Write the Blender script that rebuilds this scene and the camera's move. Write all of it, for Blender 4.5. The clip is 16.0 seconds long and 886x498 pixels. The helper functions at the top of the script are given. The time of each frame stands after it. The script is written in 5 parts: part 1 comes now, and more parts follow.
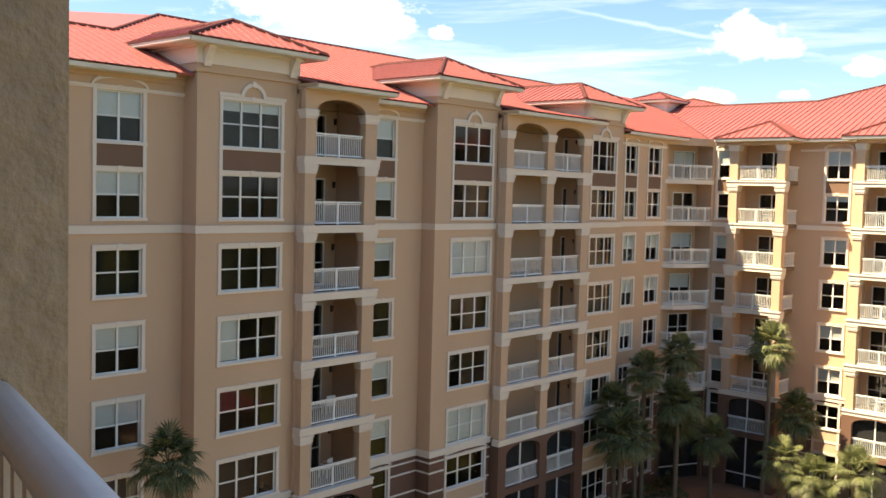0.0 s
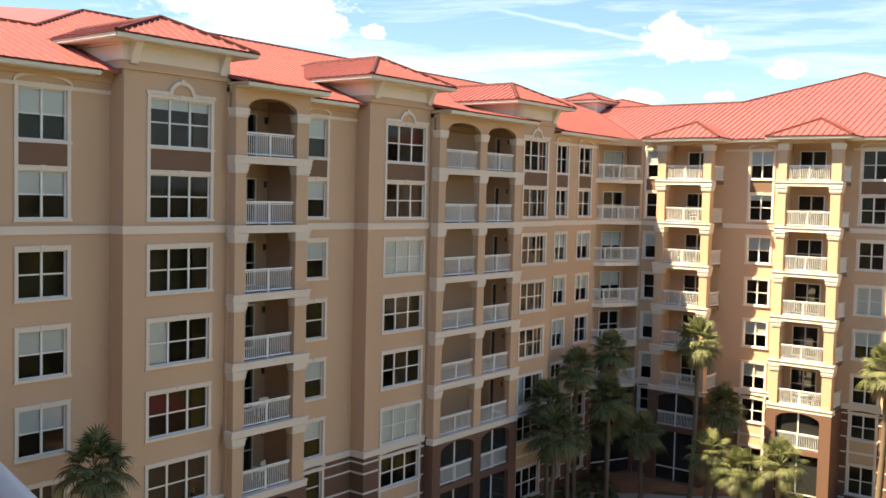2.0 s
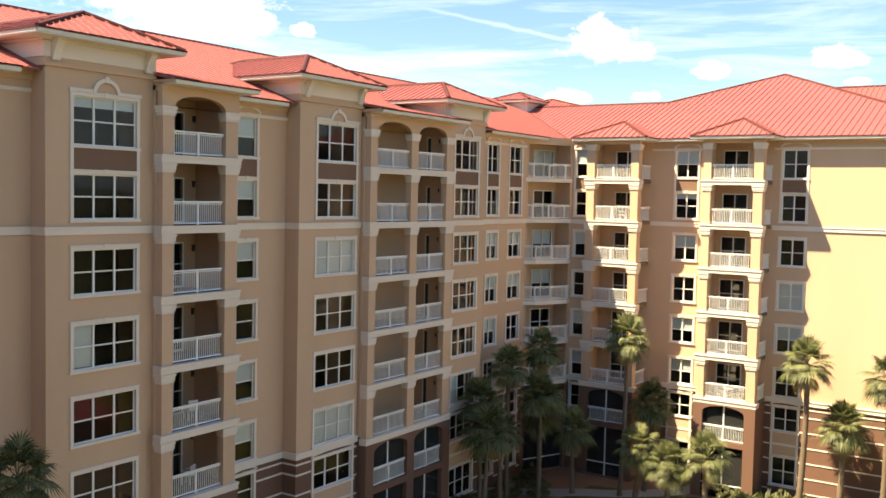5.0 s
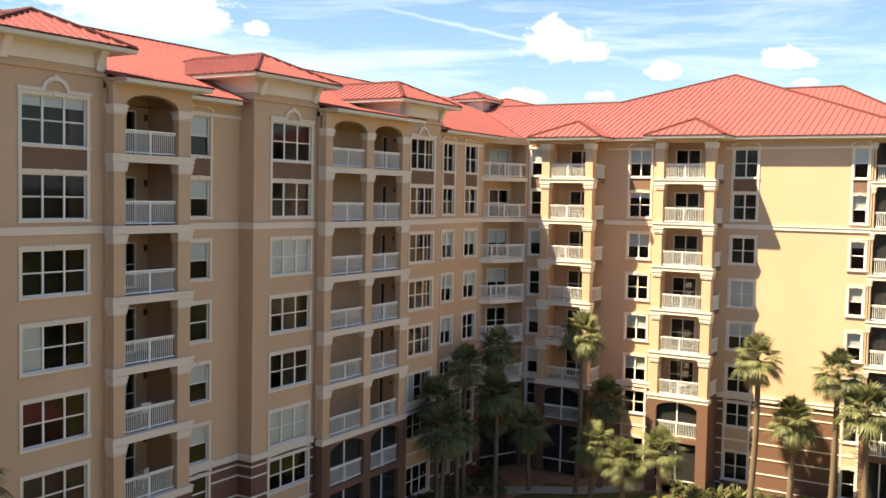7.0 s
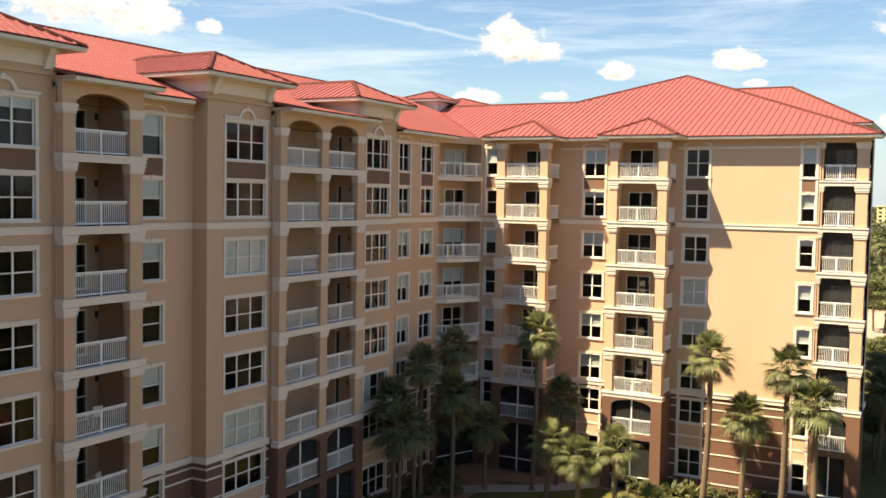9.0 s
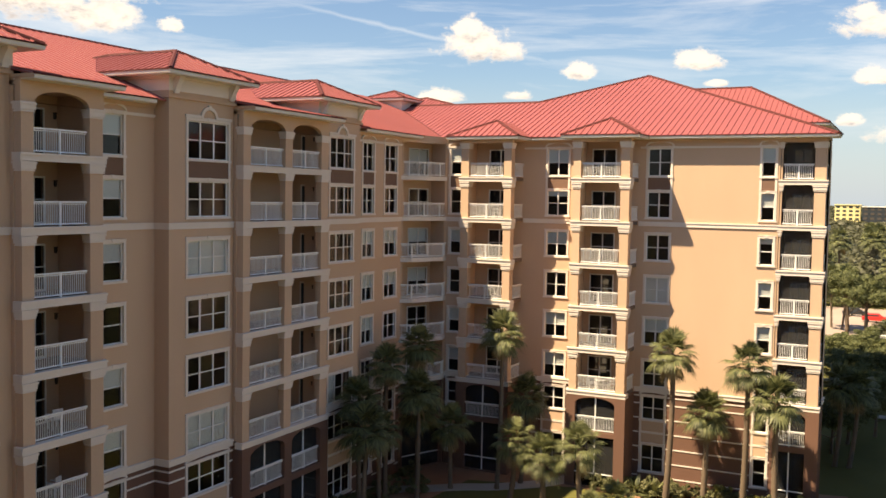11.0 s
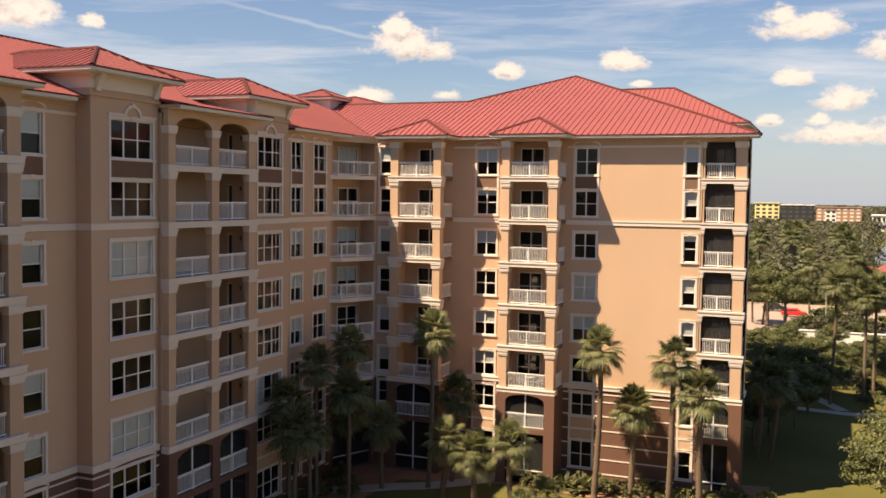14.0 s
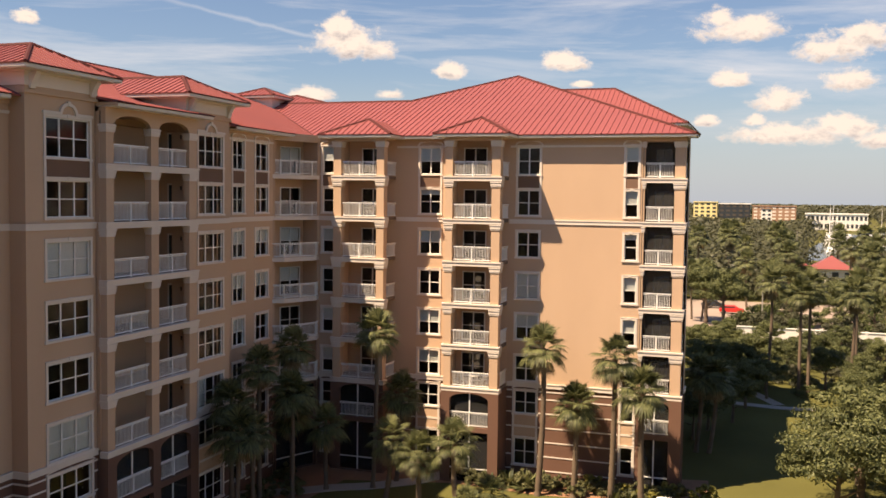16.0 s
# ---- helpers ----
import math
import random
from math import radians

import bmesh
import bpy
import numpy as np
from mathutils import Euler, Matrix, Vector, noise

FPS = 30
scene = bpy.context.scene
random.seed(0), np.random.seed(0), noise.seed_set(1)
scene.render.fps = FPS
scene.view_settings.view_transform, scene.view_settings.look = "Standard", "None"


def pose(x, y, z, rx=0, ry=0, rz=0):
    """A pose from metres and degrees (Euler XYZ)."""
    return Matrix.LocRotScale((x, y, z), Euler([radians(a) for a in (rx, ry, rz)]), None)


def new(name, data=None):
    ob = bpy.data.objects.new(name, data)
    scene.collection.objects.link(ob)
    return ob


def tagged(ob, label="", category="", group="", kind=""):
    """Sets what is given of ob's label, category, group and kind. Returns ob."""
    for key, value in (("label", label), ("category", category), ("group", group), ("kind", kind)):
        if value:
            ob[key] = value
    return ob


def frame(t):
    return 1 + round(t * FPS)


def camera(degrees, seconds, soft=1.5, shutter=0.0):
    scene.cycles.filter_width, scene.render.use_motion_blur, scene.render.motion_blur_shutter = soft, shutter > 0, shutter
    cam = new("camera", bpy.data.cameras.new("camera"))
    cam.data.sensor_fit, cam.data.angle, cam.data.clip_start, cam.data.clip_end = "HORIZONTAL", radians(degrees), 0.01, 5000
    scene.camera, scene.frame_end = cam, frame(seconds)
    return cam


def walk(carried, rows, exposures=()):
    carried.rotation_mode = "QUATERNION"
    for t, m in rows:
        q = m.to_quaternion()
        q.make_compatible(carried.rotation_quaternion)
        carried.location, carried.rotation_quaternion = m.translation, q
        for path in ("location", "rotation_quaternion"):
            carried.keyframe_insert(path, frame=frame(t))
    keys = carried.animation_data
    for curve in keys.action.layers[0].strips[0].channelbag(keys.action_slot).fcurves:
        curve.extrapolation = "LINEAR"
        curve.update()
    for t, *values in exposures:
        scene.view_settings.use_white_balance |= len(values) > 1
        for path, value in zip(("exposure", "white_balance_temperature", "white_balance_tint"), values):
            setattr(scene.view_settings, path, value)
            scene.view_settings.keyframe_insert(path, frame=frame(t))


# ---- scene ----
# ------------------------------------------------------------ camera
EYE = 20.6
cam = camera(49.77, 16.0, soft=1.6)
PATH = [
    (0, pose(0, 0, EYE, 86.729, -1.473, 41.969)),
    (0.5, pose(0, 0, EYE, 86.759, -1.442, 40.488)),
    (1, pose(0, 0, EYE, 86.773, -1.424, 39.495)),
    (1.5, pose(0, 0, EYE, 86.793, -1.408, 38.655)),
    (2, pose(0, 0, EYE, 86.796, -1.387, 37.955)),
    (2.5, pose(0, 0, EYE, 86.804, -1.367, 37.257)),
    (3, pose(0, 0, EYE, 86.809, -1.335, 36.520)),
    (3.5, pose(0, 0, EYE, 86.817, -1.298, 35.844)),
    (4, pose(0, 0, EYE, 86.822, -1.260, 35.175)),
    (6.5, pose(0, 0, EYE, 86.858, -1.186, 31.887)),
    (7, pose(0, 0, EYE, 86.850, -1.144, 31.208)),
    (7.5, pose(0, 0, EYE, 86.849, -1.118, 30.529)),
    (8, pose(0, 0, EYE, 86.864, -1.087, 29.841)),
    (8.5, pose(0, 0, EYE, 86.867, -1.068, 29.173)),
    (9, pose(0, 0, EYE, 86.878, -1.050, 28.557)),
    (9.5, pose(0, 0, EYE, 86.876, -1.005, 27.978)),
    (12, pose(0, 0, EYE, 86.895, -0.929, 25.293)),
    (12.5, pose(0, 0, EYE, 86.901, -0.909, 24.621)),
    (13, pose(0, 0, EYE, 86.899, -0.891, 23.833)),
    (13.5, pose(0, 0, EYE, 86.909, -0.857, 23.042)),
    (14, pose(0, 0, EYE, 86.897, -0.801, 22.199)),
    (14.5, pose(0, 0, EYE, 86.907, -0.779, 21.371)),
    (15, pose(0, 0, EYE, 86.914, -0.779, 20.565)),
    (15.5, pose(0, 0, EYE, 86.906, -0.741, 19.793)),
    (16, pose(0, 0, EYE, 86.906, -0.733, 18.815)),
]
walk(cam, PATH, exposures=[(0.0, 2.14, 7350, 7), (4.0, 2.2, 7350, 7), (6.5, 2.05, 7350, 8), (9.5, 1.7, 7300, 11), (12.0, 1.42, 7400, 17), (16.0, 1.2, 7400, 21)])

# ------------------------------------------------------------ sky and sun
SUN_WAY = Vector((0.98, 1.0, -2.36)).normalized()
sun = new("sun", bpy.data.lights.new("sun", "SUN"))
sun.data.energy, sun.data.angle, sun.data.color = 4.7, radians(0.53), (1.0, 0.86, 0.63)
sun.rotation_mode = "QUATERNION"
sun.rotation_quaternion = SUN_WAY.to_track_quat("-Z", "Y")

world = bpy.data.worlds.new("sky")
scene.world = world
world.use_nodes = True


def build_sky():
    nt = world.node_tree
    nt.nodes.clear()
    N, L = nt.nodes.new, nt.links.new
    out, bg = N("ShaderNodeOutputWorld"), N("ShaderNodeBackground")
    sky = N("ShaderNodeTexSky")
    sky.sky_type, sky.sun_disc = "NISHITA", False
    sky.sun_elevation = math.asin(-SUN_WAY.z)
    sky.sun_rotation = math.atan2(-SUN_WAY.x, -SUN_WAY.y)
    sky.air_density, sky.dust_density, sky.ozone_density = 1.15, 0.25, 2.2
    tc = N("ShaderNodeTexCoord")
    sep = N("ShaderNodeSeparateXYZ")
    L(tc.outputs["Generated"], sep.inputs[0])

    def m(op, a, b=None, c=None, clamp=False):
        n = N("ShaderNodeMath")
        n.operation, n.use_clamp = op, clamp
        for i, v in enumerate((a, b, c)):
            if v is None:
                continue
            if isinstance(v, (int, float)):
                n.inputs[i].default_value = v
            else:
                L(v, n.inputs[i])
        return n.outputs[0]

    az = m("ARCTAN2", sep.outputs[0], sep.outputs[1])
    el = m("ARCSINE", sep.outputs[2])
    comb = N("ShaderNodeCombineXYZ")
    L(az, comb.inputs[0])
    L(m("MULTIPLY", el, 1.6), comb.inputs[1])

    def noise_tex(scale, detail, rough, dist=0.0, offset=0.0, stretch=None):
        n = N("ShaderNodeTexNoise")
        n.inputs["Scale"].default_value, n.inputs["Detail"].default_value = scale, detail
        n.inputs["Roughness"].default_value, n.inputs["Distortion"].default_value = rough, dist
        mp = N("ShaderNodeMapping")
        mp.inputs["Location"].default_value = (offset, offset * 0.7, 0)
        if stretch:
            mp.inputs["Scale"].default_value = (stretch[0], stretch[1], 1)
            mp.inputs["Rotation"].default_value = (0, 0, stretch[2])
        L(comb.outputs[0], mp.inputs[0])
        L(mp.outputs[0], n.inputs[0])
        return n.outputs["Fac"]

    puff = noise_tex(26, 7, 0.66, 0.25)
    puff2 = noise_tex(64, 5, 0.62, 0.1, 3.1)
    ragged = m("ADD", m("MULTIPLY", m("SUBTRACT", puff, 0.5), 3.3), m("MULTIPLY", m("SUBTRACT", puff2, 0.5), 1.5))
    # cumulus: azimuth, elevation, half width, half height in degrees
    clouds = [(-50, 10.9, 5.9, 2.5), (-46.0, 9.6, 2.4, 1.3), (-42.3, 9.4, 0.8, 0.6), (-24.5, 8.9, 2.5, 1.3), (-25.0, 9.7, 1.2, 0.9), (-22.9, 8.6, 1.5, 0.8),
              (-18.4, 7.35, 1.1, 0.62), (-11.7, 7.9, 1.7, 0.75), (-10.7, 6.7, 0.8, 0.3), (-2.0, 9.6, 2.7, 1.0), (-2.9, 10.1, 1.1, 0.8),
              (-2.4, 6.8, 1.4, 0.66), (0.4, 5.6, 1.55, 0.9), (0.9, 3.7, 3.3, 0.85), (-0.9, 4.5, 0.7, 0.45), (-3.5, 4.5, 0.8, 0.4),
              (3.9, 6.6, 1.6, 0.78), (3.3, 8.4, 2.3, 1.1), (4.6, 9.0, 1.6, 0.9), (4.1, 4.1, 2.0, 0.9), (5.6, 3.4, 1.6, 0.7), (-22, 6.0, 1.0, 0.4),
              (-26.6, 5.8, 1.7, 0.6), (-36, 5.2, 2.4, 0.7), (14, 7, 4, 1.6), (26, 9, 6, 2.2), (-75, 12, 7, 3), (48, 8, 7, 2.4)]
    total, shade = None, None
    for a, e, w, h in clouds:
        du = m("DIVIDE", m("SUBTRACT", az, radians(a)), radians(w))
        dv = m("DIVIDE", m("SUBTRACT", el, radians(e)), radians(h))
        flat = m("MULTIPLY", m("MINIMUM", dv, 0.0), 0.45)
        dv2 = m("ADD", dv, flat)
        d2 = m("SQRT", m("ADD", m("MULTIPLY", du, du), m("MULTIPLY", dv2, dv2)))
        v = m("ADD", m("SUBTRACT", 1.08, d2), m("MULTIPLY", ragged, 0.62))
        v = m("MULTIPLY", v, 1.7, clamp=True)
        total = v if total is None else m("MAXIMUM", total, v)
        low_side = m("ADD", m("SUBTRACT", 0.0, dv), m("MULTIPLY", m("SUBTRACT", puff2, 0.5), 3.0))
        k = m("MULTIPLY", m("MULTIPLY", low_side, 1.15, clamp=True), v)
        shade = k if shade is None else m("MAXIMUM", shade, k)
    total = m("MULTIPLY", m("MULTIPLY", total, total), m("SUBTRACT", 3.0, m("MULTIPLY", total, 2.0)))
    cirrus = noise_tex(3.0, 8, 0.62, 0.5, 1.7, (1.0, 5.5, -0.16))
    cir = m("MULTIPLY", m("SUBTRACT", cirrus, 0.465), 4.0, clamp=True)
    cir = m("MULTIPLY", cir, m("MULTIPLY", m("MULTIPLY", m("SUBTRACT", el, 0.02), 9.0, clamp=True), m("SUBTRACT", 1.15, m("MULTIPLY", el, 1.6), clamp=True)))
    # vapour trail falling towards the right
    line = m("ADD", el, m("MULTIPLY", m("ADD", az, radians(30)), 0.2))
    wob = m("MULTIPLY", m("SUBTRACT", noise_tex(40, 3, 0.5, 0, 5.0), 0.5), 0.006)
    trail = m("SUBTRACT", 1.0, m("MULTIPLY", m("ABSOLUTE", m("ADD", m("SUBTRACT", line, radians(9.93)), wob)), 330.0), clamp=True)
    trail = m("MULTIPLY", trail, m("MULTIPLY", m("ADD", az, radians(42)), 5.0, clamp=True))
    trail = m("MULTIPLY", trail, m("MULTIPLY", m("SUBTRACT", radians(-18), az), 12.0, clamp=True))
    thin = m("MAXIMUM", m("MULTIPLY", cir, 0.7), m("MULTIPLY", trail, 0.36))
    low = m("SUBTRACT", 1.0, m("MULTIPLY", el, 8.0), clamp=True)
    haze = m("MULTIPLY", low, 0.8)

    def mix(fac, a, b):
        n = N("ShaderNodeMix")
        n.data_type = "RGBA"
        L(fac, n.inputs["Factor"])
        for k, v in ((6, a), (7, b)):
            if isinstance(v, tuple):
                n.inputs[k].default_value = v
            else:
                L(v, n.inputs[k])
        return n.outputs[2]

    tint = N("ShaderNodeVectorMath")
    tint.operation = "MULTIPLY"
    tint.inputs[1].default_value = (0.86, 1.0, 1.16)
    L(sky.outputs[0], tint.inputs[0])
    c = mix(thin, tint.outputs[0], (8.4, 9.0, 9.4, 1))
    c = mix(haze, c, (4.6, 5.7, 6.9, 1))
    body = mix(shade, (10.2, 9.5, 8.4, 1), (5.5, 5.4, 5.5, 1))
    c = mix(total, c, body)
    L(c, bg.inputs[0])
    bg.inputs[1].default_value = 0.0425
    L(bg.outputs[0], out.inputs[0])


build_sky()

# ------------------------------------------------------------ materials


def principled(name):
    mat = bpy.data.materials.new(name)
    mat.use_nodes = True
    nt = mat.node_tree
    return mat, nt, nt.nodes["Principled BSDF"]


def surface(name, color, rough=0.8, grain=40.0, spread=0.12, bump=0.15, blotch=0.6, metal=0.0, depth=0.02, per_object=0.0, streak=0.0, spec=0.5):
    """A worn surface: colour that drifts at two scales, fine relief."""
    mat, nt, bsdf = principled(name)
    N, L = nt.nodes.new, nt.links.new
    tc = N("ShaderNodeTexCoord")
    big, fine = N("ShaderNodeTexNoise"), N("ShaderNodeTexNoise")
    big.inputs["Scale"].default_value, big.inputs["Detail"].default_value = blotch, 5
    fine.inputs["Scale"].default_value, fine.inputs["Detail"].default_value = grain, 4
    L(tc.outputs["Object"], fine.inputs[0])
    if streak:
        mp = N("ShaderNodeMapping")
        mp.inputs["Scale"].default_value = (1, 1, streak)
        L(tc.outputs["Object"], mp.inputs[0])
        L(mp.outputs[0], big.inputs[0])
    else:
        L(tc.outputs["Object"], big.inputs[0])
    add = N("ShaderNodeMath")
    add.operation = "ADD"
    L(big.outputs["Fac"], add.inputs[0])
    L(fine.outputs["Fac"], add.inputs[1])
    last = add.outputs[0]
    if per_object:
        info, pm = N("ShaderNodeObjectInfo"), N("ShaderNodeMath")
        pm.operation = "MULTIPLY_ADD"
        pm.inputs[1].default_value = per_object
        L(info.outputs["Random"], pm.inputs[0])
        L(last, pm.inputs[2])
        last = pm.outputs[0]
    rng = N("ShaderNodeMapRange")
    rng.inputs["From Min"].default_value, rng.inputs["From Max"].default_value = 0.6, 1.4 + per_object
    rng.inputs["To Min"].default_value, rng.inputs["To Max"].default_value = 1 - spread, 1 + spread
    L(last, rng.inputs["Value"])
    mul = N("ShaderNodeVectorMath")
    mul.operation = "SCALE"
    mul.inputs[0].default_value = color
    L(rng.outputs[0], mul.inputs["Scale"])
    L(mul.outputs[0], bsdf.inputs["Base Color"])
    bsdf.inputs["Roughness"].default_value, bsdf.inputs["Metallic"].default_value = rough, metal
    bsdf.inputs["Specular IOR Level"].default_value = spec
    if bump:
        bp = N("ShaderNodeBump")
        bp.inputs["Strength"].default_value, bp.inputs["Distance"].default_value = bump, depth
        L(fine.outputs["Fac"], bp.inputs["Height"])
        L(bp.outputs[0], bsdf.inputs["Normal"])
    return mat


def leaf_material(name, dark, light, rough=0.55):
    mat, nt, bsdf = principled(name)
    N, L = nt.nodes.new, nt.links.new
    geo, info = N("ShaderNodeNewGeometry"), N("ShaderNodeObjectInfo")
    add = N("ShaderNodeMath")
    add.operation = "MULTIPLY_ADD"
    add.inputs[1].default_value = 0.3
    L(info.outputs["Random"], add.inputs[0])
    L(geo.outputs["Random Per Island"], add.inputs[2])
    ramp = N("ShaderNodeValToRGB")
    ramp.color_ramp.elements[0].color, ramp.color_ramp.elements[1].color = (*dark, 1), (*light, 1)
    L(add.outputs[0], ramp.inputs[0])
    L(ramp.outputs[0], bsdf.inputs["Base Color"])
    bsdf.inputs["Roughness"].default_value = rough
    bsdf.inputs["Specular IOR Level"].default_value = 0.35
    tr, mx = N("ShaderNodeBsdfTranslucent"), N("ShaderNodeMixShader")
    L(ramp.outputs[0], tr.inputs[0])
    mx.inputs[0].default_value = 0.25
    L(bsdf.outputs[0], mx.inputs[1])
    L(tr.outputs[0], mx.inputs[2])
    L(mx.outputs[0], nt.nodes["Material Output"].inputs[0])
    return mat


def glass_material():
    mat, nt, bsdf = principled("window_glass")
    N, L = nt.nodes.new, nt.links.new
    nt.nodes.remove(bsdf)
    tr, gl, mx, fr = N("ShaderNodeBsdfTransparent"), N("ShaderNodeBsdfGlossy"), N("ShaderNodeMixShader"), N("ShaderNodeFresnel")
    tr.inputs[0].default_value = (0.84, 0.87, 0.87, 1)
    gl.inputs["Roughness"].default_value = 0.02
    fr.inputs[0].default_value = 1.4
    nz, bp, tc = N("ShaderNodeTexNoise"), N("ShaderNodeBump"), N("ShaderNodeTexCoord")
    nz.inputs["Scale"].default_value = 1.3
    bp.inputs["Strength"].default_value, bp.inputs["Distance"].default_value = 0.25, 0.02
    L(tc.outputs["Object"], nz.inputs[0])
    L(nz.outputs["Fac"], bp.inputs["Height"])
    L(bp.outputs[0], gl.inputs["Normal"])
    L(fr.outputs[0], mx.inputs[0])
    L(tr.outputs[0], mx.inputs[1])
    L(gl.outputs[0], mx.inputs[2])
    L(mx.outputs[0], nt.nodes["Material Output"].inputs[0])
    return mat


STUCCO = surface("tan_stucco", (0.555, 0.385, 0.262), 0.92, 30, 0.10, 0.25, 0.25, streak=0.35, spec=0.2)
BROWN = surface("brown_stucco", (0.168, 0.092, 0.065), 0.92, 30, 0.14, 0.25, 0.3, streak=0.4, spec=0.2)
PANEL = surface("spandrel_brown", (0.19, 0.115, 0.08), 0.9, 30, 0.1, 0.2, 0.5, spec=0.2)
TRIM = surface("cream_trim", (0.70, 0.62, 0.54), 0.8, 25, 0.07, 0.1, 0.5, streak=0.5, spec=0.25)
WHITE = surface("white_aluminium", (0.78, 0.77, 0.74), 0.45, 20, 0.05, 0.03, 0.8)
SASH = surface("white_sash", (0.75, 0.74, 0.70), 0.5, 20, 0.05, 0.0, 0.8)
ROOF = surface("red_metal_roof", (0.255, 0.071, 0.065), 0.45, 9, 0.10, 0.05, 0.12, spec=0.45)
RIDGE = surface("dark_red_ridge_cap", (0.075, 0.018, 0.016), 0.75, 9, 0.1, 0.03, 0.3, spec=0.2)
SOFFIT = surface("white_fascia", (0.68, 0.64, 0.57), 0.6, 15, 0.06, 0.03, 0.4)
# near-black colour standing in for the shade of unlit interiors
ROOM_SHADE = surface("room_shade_dark", (0.07, 0.06, 0.052), 0.9, 10, 0.15, 0.0, 0.4)
BLIND = surface("pale_blind", (0.80, 0.80, 0.77), 0.8, 12, 0.08, 0.05, 0.7, per_object=0.3)
CURTAIN = surface("beige_curtain", (0.42, 0.36, 0.28), 0.9, 12, 0.15, 0.05, 2.0, per_object=0.4)
DARKMETAL = surface("dark_bronze_metal", (0.06, 0.045, 0.035), 0.5, 30, 0.1, 0.05)
def screen_material():
    mat, nt, bsdf = principled("insect_screen")
    N, L = nt.nodes.new, nt.links.new
    bsdf.inputs["Base Color"].default_value = (0.02, 0.02, 0.02, 1)
    bsdf.inputs["Roughness"].default_value = 0.8
    tr, mx = N("ShaderNodeBsdfTransparent"), N("ShaderNodeMixShader")
    mx.inputs[0].default_value = 0.6
    L(tr.outputs[0], mx.inputs[1])
    L(bsdf.outputs[0], mx.inputs[2])
    L(mx.outputs[0], nt.nodes["Material Output"].inputs[0])
    return mat


SCREEN = screen_material()
FLOORTILE = surface("brown_balcony_tile", (0.17, 0.12, 0.09), 0.7, 10, 0.12, 0.05, 0.6)
FARDARK = surface("far_dark_glass", (0.03, 0.035, 0.04), 0.4, 3, 0.1, 0, 0.05)
GLASS = glass_material()
LAWN = surface("mown_lawn", (0.100, 0.096, 0.030), 0.95, 9, 0.32, 0.6, 0.10, depth=0.05, spec=0.1)
CONCRETE = surface("pale_concrete", (0.33, 0.305, 0.27), 0.9, 12, 0.12, 0.15, 0.4)
ASPHALT = surface("warm_paving", (0.30, 0.235, 0.19), 0.92, 8, 0.15, 0.1, 0.05)
BARK = surface("palm_bark", (0.15, 0.108, 0.074), 0.95, 14, 0.3, 0.6, 1.5, per_object=0.3)
PALM = leaf_material("palm_leaf", (0.020, 0.032, 0.012), (0.185, 0.195, 0.082))
PALMDRY = leaf_material("dry_palm_leaf", (0.16, 0.11, 0.05), (0.30, 0.23, 0.12))
LEAF = leaf_material("broad_leaf", (0.022, 0.042, 0.012), (0.105, 0.125, 0.035))
TREELEAF = leaf_material("tree_leaf", (0.030, 0.044, 0.018), (0.165, 0.178, 0.066))
SHRUBLEAF = leaf_material("shrub_leaf", (0.04, 0.048, 0.02), (0.17, 0.165, 0.07))
LEAFLIGHT = leaf_material("yellow_green_leaf", (0.06, 0.075, 0.02), (0.30, 0.27, 0.06))
FARLEAF = leaf_material("far_leaf", (0.026, 0.031, 0.017), (0.10, 0.10, 0.052))
SOIL = surface("mulch_soil", (0.26, 0.135, 0.075), 0.95, 14, 0.3, 0.5, 0.5)

# ------------------------------------------------------------ building helpers


def mesh_of(bm, name, mat, smooth=False):
    me = bpy.data.meshes.new(name)
    bm.normal_update()
    bm.to_mesh(me)
    bm.free()
    for mt in (mat if isinstance(mat, (list, tuple)) else (mat,)):
        me.materials.append(mt)
    if smooth:
        for p in me.polygons:
            p.use_smooth = True
    return me


def part(name, bm, mat, parent, label="", m=None):
    me = bm if isinstance(bm, bpy.types.Mesh) else mesh_of(bm, name, mat)
    ob = new(name, me)
    if parent:
        ob.parent = parent
    if m is not None:
        ob.matrix_basis = m
    if label:
        tagged(ob, label=label)
    return ob


def box(bm, u0, u1, w0, w1, z0, z1, mi=0):
    v = [bm.verts.new((u, w, z)) for z in (z0, z1) for u, w in ((u0, w0), (u1, w0), (u1, w1), (u0, w1))]
    for f in ((3, 2, 1, 0), (4, 5, 6, 7), (0, 1, 5, 4), (1, 2, 6, 5), (2, 3, 7, 6), (3, 0, 4, 7)):
        bm.faces.new([v[i] for i in f]).material_index = mi
    return v


def boxes(*args):
    bm = bmesh.new()
    for a in args:
        box(bm, *a)
    return bm


def wall_frame(x, y, dx, dy, z=0.0):
    """Local axes of a wall: u to the right as seen from outside, w into the building, z up."""
    n = math.hypot(dx, dy)
    dx, dy = dx / n, dy / n
    return Matrix(((dx, -dy, 0, x), (dy, dx, 0, y), (0, 0, 1, z), (0, 0, 0, 1)))


def arch_points(a, b, spring, rise, n=14):
    c, r = (a + b) / 2, (b - a) / 2
    return [(c - r * math.cos(math.pi * i / n), spring + rise * math.sin(math.pi * i / n)) for i in range(n + 1)]


